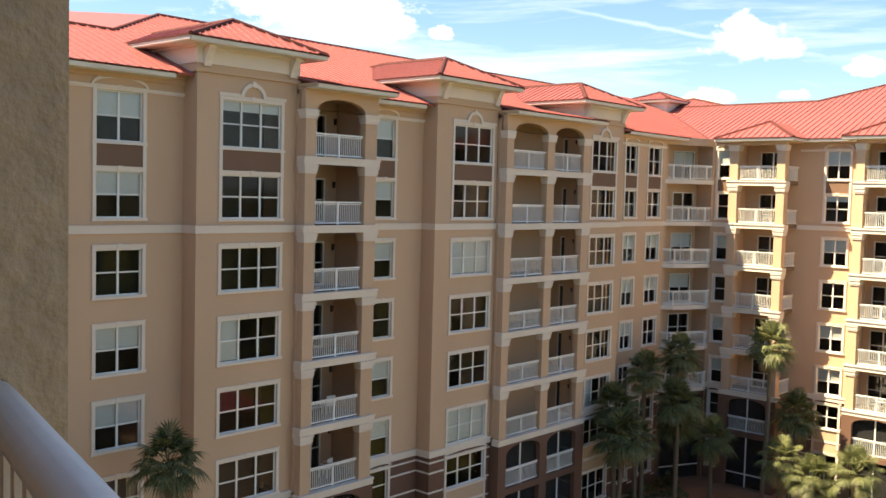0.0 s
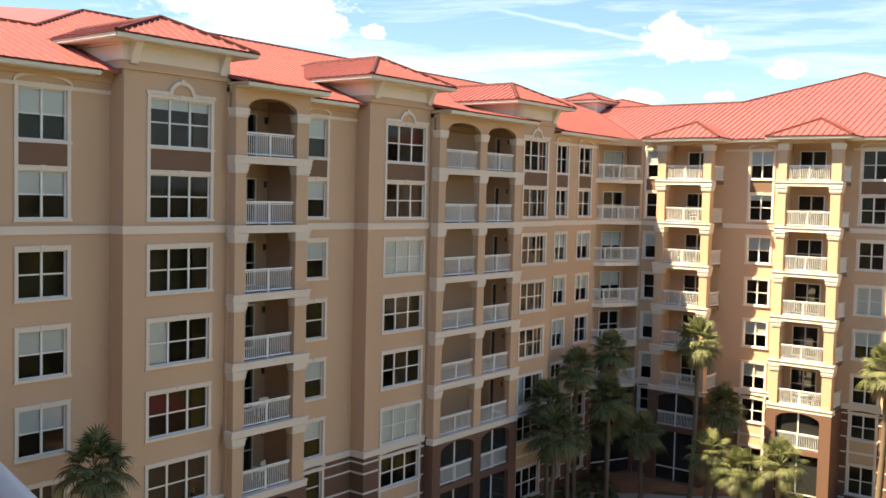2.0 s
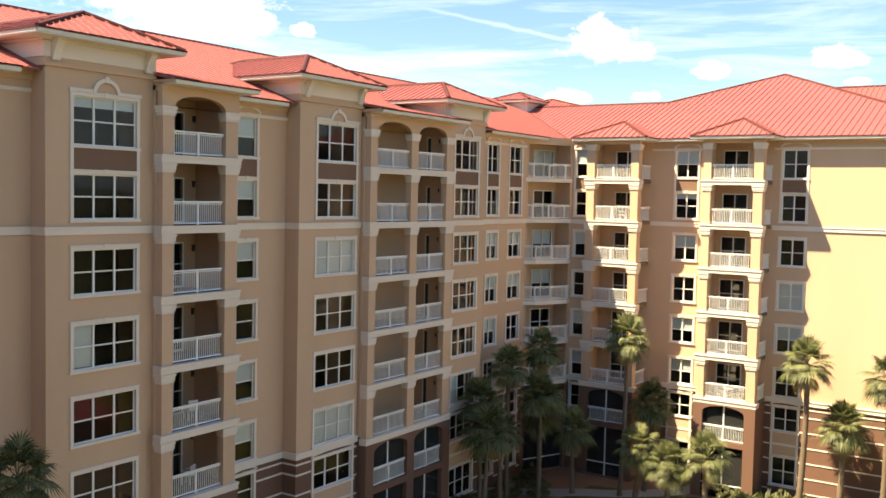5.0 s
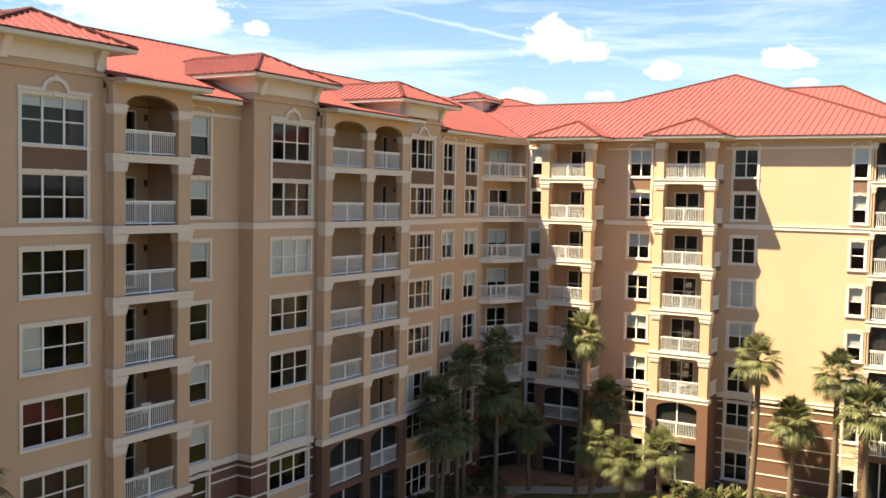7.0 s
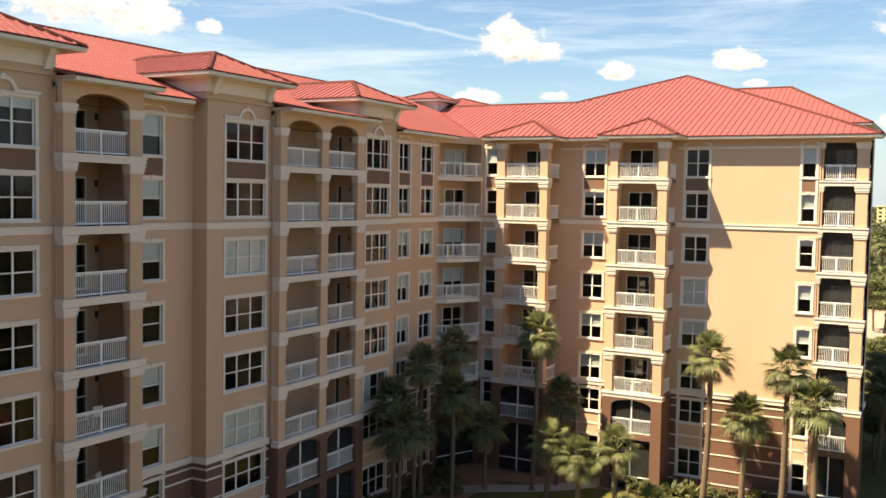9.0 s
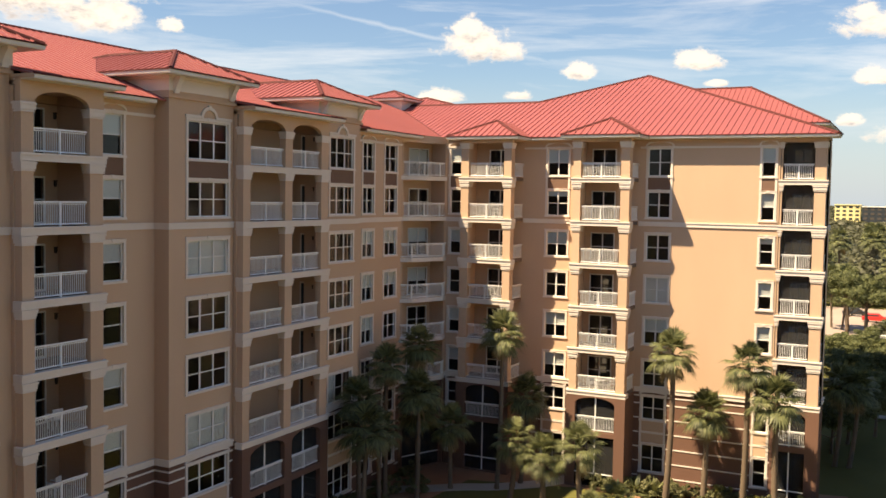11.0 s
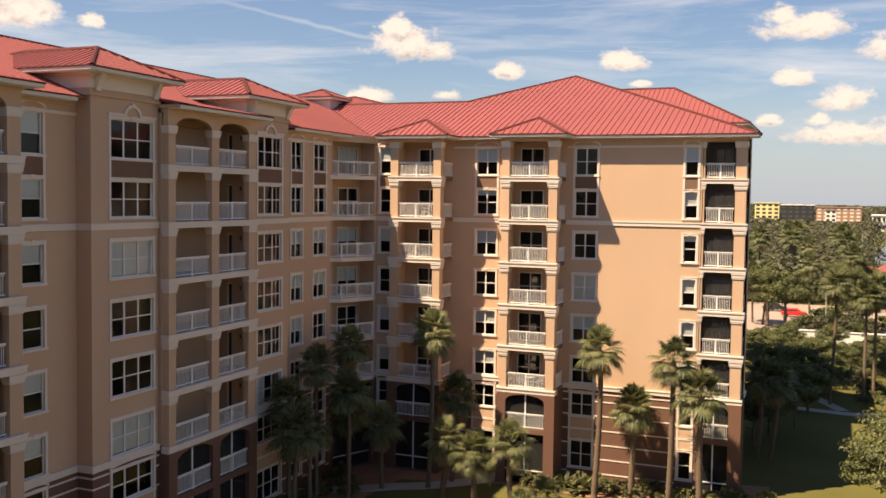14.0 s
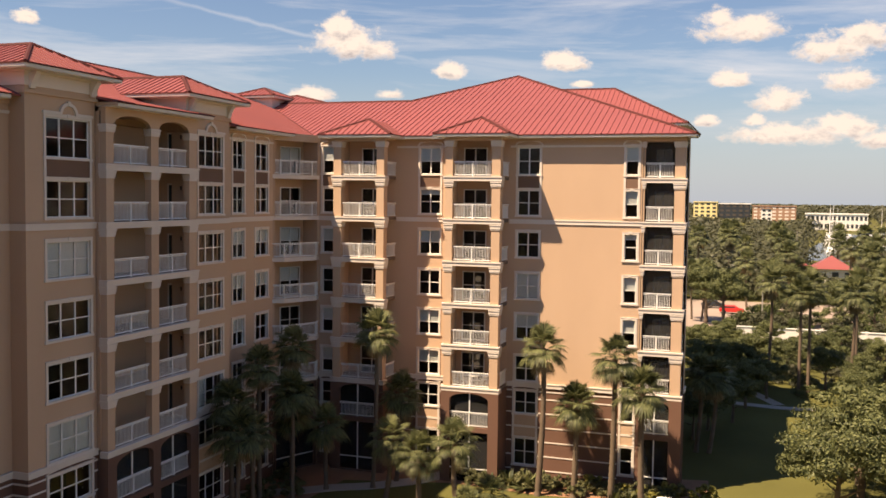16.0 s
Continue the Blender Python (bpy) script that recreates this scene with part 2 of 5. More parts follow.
def wall_mesh(u0, u1, z0, z1, thick, holes, w=0.0):
    """A wall with real openings. holes: (u0, u1, z0, z1) or with an arch rise as fifth number (the arch is inside z1)."""
    bm = bmesh.new()
    us = sorted({u0, u1, *[h[0] for h in holes], *[h[1] for h in holes]})
    zs = sorted({z0, z1, *[h[2] for h in holes], *[h[3] for h in holes]})
    us = [u for u in us if u0 <= u <= u1]
    zs = [z for z in zs if z0 <= z <= z1]

    def quad(*p):
        bm.faces.new([bm.verts.new(q) for q in p])

    for a, b in zip(us, us[1:]):
        for c, d in zip(zs, zs[1:]):
            mu, mz = (a + b) / 2, (c + d) / 2
            if any(h[0] < mu < h[1] and h[2] < mz < h[3] for h in holes):
                continue
            quad((a, w, c), (b, w, c), (b, w, d), (a, w, d))
            quad((a, w + thick, d), (b, w + thick, d), (b, w + thick, c), (a, w + thick, c))
    x, y = w, w + thick
    quad((u0, x, z1), (u1, x, z1), (u1, y, z1), (u0, y, z1))
    quad((u0, y, z0), (u1, y, z0), (u1, x, z0), (u0, x, z0))
    quad((u0, y, z0), (u0, x, z0), (u0, x, z1), (u0, y, z1))
    quad((u1, x, z0), (u1, y, z0), (u1, y, z1), (u1, x, z1))
    for h in holes:
        a, b, c, d = h[:4]
        rise = h[4] if len(h) > 4 else 0
        s = d - rise
        quad((a, x, c), (a, y, c), (a, y, s), (a, x, s))
        quad((b, y, c), (b, x, c), (b, x, s), (b, y, s))
        quad((a, y, c), (a, x, c), (b, x, c), (b, y, c))
        if rise:
            pts = arch_points(a, b, s, rise)
            for (p, q), (r, t) in zip(pts, pts[1:]):
                quad((p, x, q), (r, x, t), (r, x, d), (p, x, d))
                quad((p, y, d), (r, y, d), (r, y, t), (p, y, q))
                quad((p, y, q), (r, y, t), (r, x, t), (p, x, q))
        else:
            quad((a, x, d), (b, x, d), (b, y, d), (a, y, d))
    bmesh.ops.remove_doubles(bm, verts=bm.verts, dist=0.0005)
    return bm


# floor levels: top of each slab
SLAB = {8: 22.13, 7: 19.08, 6: 16.05, 5: 13.02, 4: 10.02, 3: 6.98}
BAND = 7.05
EAVE = 25.15

BUILDING = tagged(new("apartment_building"), "eight-storey tan stucco apartment block with red metal roof", "apartment building")

MESHES = {}


def window_parts(w, h, cols, rows=2):
    """Meshes of a window of outer size w x h: surround, sash, pane; the origin at its lower left corner on the wall."""
    key = (round(w, 2), round(h, 2), cols, rows)
    if key in MESHES:
        return MESHES[key]
    t = 0.15
    bm = bmesh.new()
    box(bm, 0, t, -0.055, 0.10, 0.12, h)
    box(bm, w - t, w, -0.055, 0.10, 0.12, h)
    box(bm, t, w - t, -0.055, 0.10, h - t, h)
    box(bm, -0.04, w + 0.04, -0.09, 0.10, 0, 0.12)
    box(bm, -0.03, w + 0.03, -0.075, -0.0, h, h + 0.035)
    box(bm, w / 2 - 0.11, w / 2 + 0.11, -0.08, 0.0, h - 0.1, h + 0.06)
    surround = mesh_of(bm, "window_surround", TRIM)
    a, b, c, d = t, w - t, 0.12, h - t
    bm = bmesh.new()
    f = 0.05
    for g in ((a, a + f, c, d), (b - f, b, c, d), (a + f, b - f, c, c + f), (a + f, b - f, d - f, d)):
        box(bm, g[0], g[1], 0.075, 0.14, g[2], g[3])
    n = cols
    for i in range(1, n):
        u = a + (b - a) * i / n
        box(bm, u - 0.045, u + 0.045, 0.08, 0.14, c + f, d - f)
    for i in range(n):
        p, q = a + (b - a) * i / n + (f if i == 0 else 0.045), a + (b - a) * (i + 1) / n - (f if i == n - 1 else 0.045)
        z = (c + d) / 2
        box(bm, p, q, 0.085, 0.14, z - 0.03, z + 0.03)
    sash = mesh_of(bm, "sash", SASH)
    bm = bmesh.new()
    for i in range(n):
        p, q = a + (b - a) * i / n, a + (b - a) * (i + 1) / n
        vs = [bm.verts.new(x) for x in ((p, 0.115, c), (q, 0.115, c), (q, 0.115, d), (p, 0.115, d))]
        bm.faces.new(vs)
    pane = mesh_of(bm, "pane", GLASS)
    MESHES[key] = surround, sash, pane
    return MESHES[key]


RW = random.Random(7)


def blind_mesh(w, drop, slats=True):
    key = ("blind", round(w, 2), round(drop, 1))
    if key not in MESHES:
        bm = bmesh.new()
        n = max(2, int(drop / 0.075))
        for i in range(n):
            z = -drop * i / n
            v = [bm.verts.new(p) for p in ((0, 0, z), (w, 0, z), (w, 0.018, z - drop / n), (0, 0.018, z - drop / n))]
            bm.faces.new(v)
        MESHES[key] = mesh_of(bm, "blind", BLIND)
    return MESHES[key]


def curtain_mesh(w, h):
    key = ("curtain", round(w, 2), round(h, 1))
    if key not in MESHES:
        bm = bmesh.new()
        n = max(6, int(w / 0.05))
        top = [bm.verts.new((w * i / n, 0.03 * math.sin(i * 2.1), h)) for i in range(n + 1)]
        bot = [bm.verts.new((w * i / n, 0.04 * math.sin(i * 2.1 + 0.3), 0)) for i in range(n + 1)]
        for i in range(n):
            bm.faces.new((bot[i], bot[i + 1], top[i + 1], top[i]))
        MESHES[key] = mesh_of(bm, "curtain", CURTAIN)
    return MESHES[key]


def window(M, u, z, w, h, cols, cover="auto"):
    surround, sash, pane = window_parts(w, h, cols)
    m = M @ Matrix.Translation((u, 0, z))
    ob = part("window", surround, None, BUILDING, m=m)
    part("sash", sash, None, ob)
    pn = part("pane", pane, None, ob, "reflective dark window glass")
    pn.visible_shadow = False
    kind = RW.choice(["half", "half", "half", "full", "none", "short", "curtain"]) if cover == "auto" else cover
    iw, ih = w - 0.3, h - 0.27
    if kind in ("half", "full", "short"):
        drop = {"half": 0.5, "full": 0.96, "short": 0.22}[kind] * ih
        part("blind", blind_mesh(iw, drop), None, ob, m=Matrix.Translation((0.15, 0.155, h - 0.15)))
    elif kind == "part":
        part("blind", blind_mesh(iw / cols, ih * 0.96), None, ob, m=Matrix.Translation((0.15, 0.155, h - 0.15)))
    elif kind == "curtain":
        part("curtain", curtain_mesh(iw * 0.24, ih), None, ob, m=Matrix.Translation((0.15, 0.24, 0.12)))
        part("curtain", curtain_mesh(iw * 0.24, ih), None, ob, m=Matrix.Translation((w - 0.15 - iw * 0.24, 0.24, 0.12)))
    return ob


def window_hole(u, z, w, h):
    return (u + 0.145, u + w - 0.145, z + 0.115, z + h - 0.145)


def hood_round(M, u, z, w):
    """Raised round hood with flat shoulders over a top window."""
    bm = bmesh.new()
    c, r = u + w / 2, 0.62
    box(bm, u - 0.06, c - r, -0.10, 0.02, z, z + 0.14)
    box(bm, c + r, u + w + 0.06, -0.10, 0.02, z, z + 0.14)
    out, inn = arch_points(c - r - 0.04, c + r + 0.04, z + 0.0, 0.64), arch_points(c - r + 0.12, c + r - 0.12, z + 0.0, 0.48)
    strip(bm, out, inn, -0.11, 0.01)
    box(bm, c - 0.09, c + 0.09, -0.13, 0.01, z + 0.46, z + 0.70)
    part("window_hood", bm, TRIM, BUILDING, m=M)


def strip(bm, out, inn, w0, w1):
    rings = [[bm.verts.new((p[0], w, p[1])) for p in pts] for pts, w in ((out, w0), (inn, w0), (inn, w1), (out, w1))]
    for i in range(len(out) - 1):
        for k in range(4):
            a, b = rings[k], rings[(k + 1) % 4]
            bm.faces.new((a[i], b[i], b[i + 1], a[i + 1]))
    for i in (0, len(out) - 1):
        bm.faces.new([rings[k][i] for k in range(4)])


def hood_segment(M, u, z, w, rise=0.3, out=0.07):
    bm = bmesh.new()
    strip(bm, arch_points(u - 0.08, u + w + 0.08, z + 0.0, rise + 0.16), arch_points(u + 0.02, u + w - 0.02, z, rise), -out, 0.01)
    part("window_hood", bm, TRIM, BUILDING, m=M)


COVER = {"h": "half", "f": "full", "n": "none", "s": "short", "c": "curtain", "p": "part"}


def window_stack(M, u, w, cols, hood, covers, low=True, floors=(3, 4, 5, 6, 7, 8)):
    """One vertical row of windows; returns the holes for its wall above and below the base band."""
    holes, base = [], []
    for f in floors:
        z = SLAB[f] + (0.08 if f == 8 else 0.17)
        h = 2.2 if f == 8 else 2.08
        window(M, u, z, w, h, cols, COVER[covers[8 - f]])
        holes.append(window_hole(u, z, w, h))
    if 8 in floors:
        a, b = SLAB[7] + 0.17 + 2.08 + 0.04, SLAB[8] + 0.08
        part("spandrel_panel", boxes((u + 0.15, u + w - 0.15, -0.02, 0.02, a, b)), PANEL, BUILDING, "dark brown panel between stacked windows", M)
        for k in (u, u + w - 0.15):
            part("trim", boxes((k, k + 0.15, -0.055, 0.02, a, b)), TRIM, BUILDING, m=M)
        if hood == "round":
            hood_round(M, u, SLAB[8] + 2.28, w)
        else:
            hood_segment(M, u, SLAB[8] + 2.29, w)
    if low:
        window(M, u, 4.75, w, 1.9, cols, "none")
        window(M, u, 0.95, w, 2.2, cols, "none")
        base += [window_hole(u, 4.75, w, 1.9), window_hole(u, 0.95, w, 2.2)]
        part("spandrel_panel", boxes((u + 0.15, u + w - 0.15, -0.02, 0.02, 3.2, 4.75)), STUCCO, BUILDING, "tan panel between lower windows", M)
        for k in (u, u + w - 0.15):
            part("trim", boxes((k, k + 0.15, -0.055, 0.02, 3.2, 4.75)), TRIM, BUILDING, m=M)
        part("trim", boxes((u + 0.15, u + w - 0.15, -0.05, 0.02, 3.85, 4.0)), TRIM, BUILDING, m=M)
        hood_segment(M, u, 6.68, w, 0.14)
    return holes, base


def string_course(M, u0, u1, z0, z1, out=0.07, name="band"):
    bm = boxes((u0, u1, -out, 0.03, z0, z1 - 0.08), (u0, u1, -out - 0.04, 0.03, z1 - 0.08, z1))
    return part(name, bm, TRIM, BUILDING, m=M)


def base_stripes(M, spans, zs=(0.75, 1.8, 2.85, 3.9, 4.95, 6.0, 6.55)):
    for a, b in spans:
        for z in zs:
            part("stripe", boxes((a, b, -0.035, 0.02, z - 0.045, z + 0.045)), TRIM, BUILDING, m=M)


def wall_section(M, u0, u1, stacks, thick=0.25, ends=(False, False), top=EAVE, stripes=True, main=True):
    """A stretch of facade: tan wall over a brown base. stacks: (u, width, columns, hood, covers from the top floor down)."""
    holes, base, spans = [], [], []
    edge = u0
    for u, w, cols, hood, covers in sorted(stacks):
        h, b = window_stack(M, u, w, cols, hood, covers)
        holes += h
        base += b
        spans.append((edge, u - 0.04))
        edge = u + w + 0.04
    spans.append((edge, u1))
    part("wall", wall_mesh(u0, u1, BAND, top, thick, holes), STUCCO, BUILDING, m=M)
    part("base_wall", wall_mesh(u0, u1, -0.5, BAND, thick, base), BROWN, BUILDING, "dark brown stucco base wall", M)
    string_course(M, u0, u1, SLAB[7] - 0.32, SLAB[7] + 0.0)
    string_course(M, u0, u1, BAND - 0.22, BAND + 0.12, 0.09, "base_band")
    if main:
        string_course(M, u0, u1, 24.28, 24.42, 0.05, "moulding")
        part("cornice", boxes((u0, u1, -0.10, 0.02, EAVE - 0.42, EAVE - 0.2), (u0, u1, -0.2, 0.02, EAVE - 0.2, EAVE)), STUCCO, BUILDING, m=M)
    if stripes:
        base_stripes(M, [s for s in spans if s[1] - s[0] > 0.1])


def railing_meshes(w):
    key = ("rail", round(w, 2))
    if key in MESHES:
        return MESHES[key]
    bm = bmesh.new()
    box(bm, 0, w, -0.045, 0.045, 1.0, 1.07)
    box(bm, 0, w, -0.02, 0.02, 0.93, 0.97)
    top = mesh_of(bm, "top_rail", WHITE)
    bm = boxes((0, w, -0.025, 0.025, 0.07, 0.13))
    bottom = mesh_of(bm, "bottom_rail", WHITE)
    bm = bmesh.new()
    n = max(3, round(w / 0.115))
    for i in range(1, n):
        u = w * i / n
        box(bm, u - 0.013, u + 0.013, -0.013, 0.013, 0.13, 0.93)
    bal = mesh_of(bm, "infill", WHITE)
    post = mesh_of(boxes((-0.04, 0.04, -0.04, 0.04, 0.0, 1.0)), "post", WHITE)
    MESHES[key] = top, bottom, bal, post
    return MESHES[key]


def railing(M, u0, u1, w, z, posts=(0.5,)):
    top, bottom, bal, post = railing_meshes(u1 - u0)
    ob = part("railing", top, None, BUILDING, "white aluminium balcony railing", M @ Matrix.Translation((u0, w, z)))
    part("bottom_rail", bottom, None, ob)
    tagged(part("infill", bal, None, ob), kind="stuff")
    for p in posts:
        part("post", post, None, ob, m=Matrix.Translation(((u1 - u0) * p, 0, 0)))
    return ob


def sliding_door(M, u, w, z, width, height=2.15):
    key = ("slider", round(width, 2))
    if key not in MESHES:
        bm = bmesh.new()
        for a, b in ((0, 0.07), (width / 2 - 0.04, width / 2 + 0.04), (width - 0.07, width)):
            box(bm, a, b, -0.05, 0.03, 0, height)
        for a, b in ((0.07, width / 2 - 0.04), (width / 2 + 0.04, width - 0.07)):
            box(bm, a, b, -0.05, 0.03, height - 0.08, height)
            box(bm, a, b, -0.05, 0.03, 0, 0.1)
            box(bm, a, b, -0.03, 0.01, height * 0.52 - 0.03, height * 0.52 + 0.03)
        fr = mesh_of(bm, "balcony_door", SASH)
        bm = bmesh.new()
        bm.faces.new([bm.verts.new(p) for p in ((0.05, 0, 0.05), (width - 0.05, 0, 0.05), (width - 0.05, 0, height - 0.05), (0.05, 0, height - 0.05))])
        MESHES[key] = fr, mesh_of(bm, "pane", GLASS)
    fr, pane = MESHES[key]
    ob = part("balcony_door", fr, None, BUILDING, "white-framed glass balcony door", M @ Matrix.Translation((u, w, z)))
    pn = part("pane", pane, None, ob)
    pn.visible_shadow = False


def column_bit(M, u0, u1, w0, w1, z0, z1, mat=None, cap=True):
    """A square pier of one storey with a flared cap under the slab."""
    bm = boxes((u0 + 0.055, u1 - 0.055, w0 + 0.05, w1, z0, z1))
    pier = part("pier", bm, mat or STUCCO, BUILDING, m=M)
    if cap:
        bm = bmesh.new()
        for k, (o, a, b) in enumerate(((0.0, -0.42, -0.37), (-0.03, -0.37, -0.33), (0.02, -0.33, -0.12), (0.055, -0.12, -0.03), (0.0, -0.03, 0.0))):
            box(bm, u0 - o, u1 + o, w0 - o, w1 + o, z1 + a, z1 + b)
        part("cap", bm, TRIM, pier)
    return pier


def balcony_bank(M, piers, front, back, depth, floors=(3, 4, 5, 6, 7, 8), doors=(), arch_top=True, base=True, side_rails=(False, False), top=None, lamp=True, closed=(True, True), side_door=False, lamp_at=None, screened=False):
    """A stack of balconies between piers. piers: list of (u0, u1). front and back: w of the pier fronts and of the back wall."""
    ends = piers[0][0], piers[-1][1]
    top = top or EAVE
    fl = sorted(floors)
    holes = []
    for f in fl:
        z = SLAB[f]
        nxt = SLAB.get(f + 1)
        head = (nxt - 0.34) if nxt else top - 0.55
        slab = boxes((ends[0] - 0.08, ends[1] + 0.08, front - 0.05, front + 0.28, z - 0.34, z - 0.1), (ends[0] - 0.1, ends[1] + 0.1, front - 0.1, front + 0.28, z - 0.1, z), (ends[0] - 0.08, ends[0] + 0.1, front + 0.28, front + depth, z - 0.34, z), (ends[1] - 0.1, ends[1] + 0.08, front + 0.28, front + depth, z - 0.34, z))
        part("slab_edge", slab, TRIM, BUILDING, "cream balcony slab edge", M)
        part("slab", boxes((ends[0] + 0.1, ends[1] - 0.1, front + 0.28, back, z - 0.24, z - 0.004)), FLOORTILE, BUILDING, "brown tiled balcony floor", M)
        for a, b in piers:
            column_bit(M, a, b, front, front + depth, z, head if nxt else (top - 0.95 if arch_top else top - 0.5))
        for (a0, a1), (b0, b1) in zip(piers, piers[1:]):
            railing(M, a1, b0, front + 0.22, z)
            if nxt:
                r = 0.22
                for c, side in ((a1 - 0.055, 1), (b0 + 0.055, -1)):
                    bm = bmesh.new()
                    pts = [(c + side * (r - r * math.cos(math.pi / 2 * i / 6)), head - r + r * math.sin(math.pi / 2 * i / 6)) for i in range(7)]
                    vf = [bm.verts.new((p[0], front + 0.06, p[1])) for p in pts] + [bm.verts.new((c, front + 0.06, head))]
                    vb = [bm.verts.new((p[0], front + 0.3, p[1])) for p in pts] + [bm.verts.new((c, front + 0.3, head))]
                    bm.faces.new(vf)
                    bm.faces.new(vb[::-1])
                    for i in range(6):
                        bm.faces.new((vf[i], vf[i + 1], vb[i + 1], vb[i]))
                    part("haunch", bm, STUCCO, BUILDING, m=M)
        for k, (a, b, on) in enumerate(((ends[0], ends[0], side_rails[0]), (ends[1], ends[1], side_rails[1]))):
            if on:
                sm = M @ Matrix.Translation((a + (0.12 if k == 0 else -0.12), front + depth, z)) @ Matrix.Rotation(radians(90), 4, "Z")
                top_r, bot_r, bal_r, post_r = railing_meshes(back - front - depth)
                ob = part("railing", top_r, None, BUILDING, "white aluminium balcony railing", sm)
                part("bottom_rail", bot_r, None, ob)
                tagged(part("infill", bal_r, None, ob), kind="stuff")
        for u, wd in doors:
            sliding_door(M, u, back - 0.01, z, wd)
            holes.append((u + 0.03, u + wd - 0.03, z + 0.03, z + 2.1))
        if screened:
            for (a0, a1), (b0, b1) in zip(piers, piers[1:]):
                part("insect_screen", boxes((a1 - 0.05, b0 + 0.05, front + 0.3, front + 0.306, z, head)), SCREEN, BUILDING, "dark insect screen", M)
        if side_door:
            md = M @ wall_frame(ends[1] - 0.2, back - 0.75, 0, -1, z)
            dr = part("balcony_door", boxes((0.0, 0.09, -0.06, 0.0, 0, 2.15), (0.91, 1.0, -0.06, 0.0, 0, 2.15), (0.09, 0.91, -0.06, 0.0, 2.06, 2.15)), TRIM, BUILDING, "cream-framed dark balcony door", md)
            part("door_leaf", boxes((0.09, 0.91, -0.03, 0.0, 0.02, 2.06)), FARDARK, dr)
        if lamp and side_door:
            part("wall_lamp", boxes((-0.05, 0.05, -0.12, 0.0, 0, 0.2), (-0.07, 0.07, -0.14, 0.0, 0.2, 0.24)), DARKMETAL, BUILDING, "small dark bronze wall lamp", M @ wall_frame(ends[1] - 0.2, back - 1.75, 0, -1, z + 1.75))
        elif lamp:
            lm = part("wall_lamp", boxes((-0.05, 0.05, -0.12, 0.0, 0, 0.2), (-0.07, 0.07, -0.14, 0.0, 0.2, 0.24), (-0.04, 0.04, -0.1, 0.0, -0.06, 0.0)), DARKMETAL, BUILDING, "small dark bronze wall lamp", M @ Matrix.Translation((lamp_at or (piers[0][1] + piers[1][0]) / 2 - 0.35, back, z + 1.75)))
    # back wall, top wall over the openings
    part("balcony_back_wall", wall_mesh(ends[0], ends[1], BAND - 0.3, top, 0.2, [h for h in holes], back), STUCCO, BUILDING, m=M)
    # base part of the back wall coloured near-black for the recess shade
    part("balcony_back_wall", boxes((ends[0], ends[1], back, back + 0.2, -0.5, BAND - 0.3)), ROOM_SHADE, BUILDING, m=M)
    tops = []
    for (a0, a1), (b0, b1) in zip(piers, piers[1:]):
        tops.append((a1, b0, top - 1.75, top - 0.55, 0.55))
    zt = top - 1.75
    if arch_top:
        part("arched_wall", wall_mesh(ends[0], ends[1], top - 0.96, top, 0.3, [(a, b, top - 0.96 + 0.0, top - 0.42, 0.5) for a, b, *_ in tops], front + 0.03), STUCCO, BUILDING, m=M)
    else:
        part("beam", boxes((ends[0], ends[1], front + 0.03, front + 0.4, top - 0.5, top)), STUCCO, BUILDING, m=M)
    part("balcony_ceiling", boxes((ends[0], ends[1], front + 0.3, back, top - 0.3, top - 0.1)), STUCCO, BUILDING, m=M)
    # side walls
    for k in (0, 1):
        if closed[k]:
            a = ends[0] if k == 0 else ends[1] - 0.2
            part("side_wall", boxes((a, a + 0.2, front + depth, back, BAND, top)), STUCCO, BUILDING, m=M)
    if base:
        z = BAND
        hs = []
        for (a0, a1), (b0, b1) in zip(piers, piers[1:]):
            hs += [(a1 - 0.05, b0 + 0.05, 4.1, 6.55, 0.5), (a1 - 0.05, b0 + 0.05, 0.1, 3.75)]
            railing(M, a1 - 0.05, b0 + 0.05, front + 0.14, 4.1, (0.5,))
            mid = (a1 + b0) / 2
            for za, zb in ((0.1, 3.75), (4.1, 6.5)):
                part("insect_screen", boxes((a1 - 0.05, b0 + 0.05, front + 0.25, front + 0.256, za, zb)), SCREEN, BUILDING, "dark insect screen", M)
            sc = part("screen_frame", boxes((mid - 0.04, mid + 0.04, front + 0.18, front + 0.24, 4.1, 6.5), (mid - 0.04, mid + 0.04, front + 0.18, front + 0.24, 0.1, 3.75), (a1 - 0.05, b0 + 0.05, front + 0.18, front + 0.24, 1.0, 1.07)), WHITE, BUILDING, "white screen frame with mullion", M)
        part("base_wall", wall_mesh(ends[0] - 0.06, ends[1] + 0.06, -0.5, BAND - 0.32, 0.35, hs, front - 0.04), BROWN, BUILDING, "dark brown base wall with arched openings", M)
        part("side_wall", boxes((ends[0], ends[0] + 0.2, front + 0.35, back, -0.5, BAND - 0.35)), BROWN, BUILDING, m=M)
        part("side_wall", boxes((ends[1] - 0.2, ends[1], front + 0.35, back, -0.5, BAND - 0.35)), BROWN, BUILDING, m=M)
        part("slab", boxes((ends[0] + 0.2, ends[1] - 0.2, front + 0.32, back, 3.78, 4.08)), CONCRETE, BUILDING, m=M)


# ------------------------------------------------------------ roofs
TP = 0.377


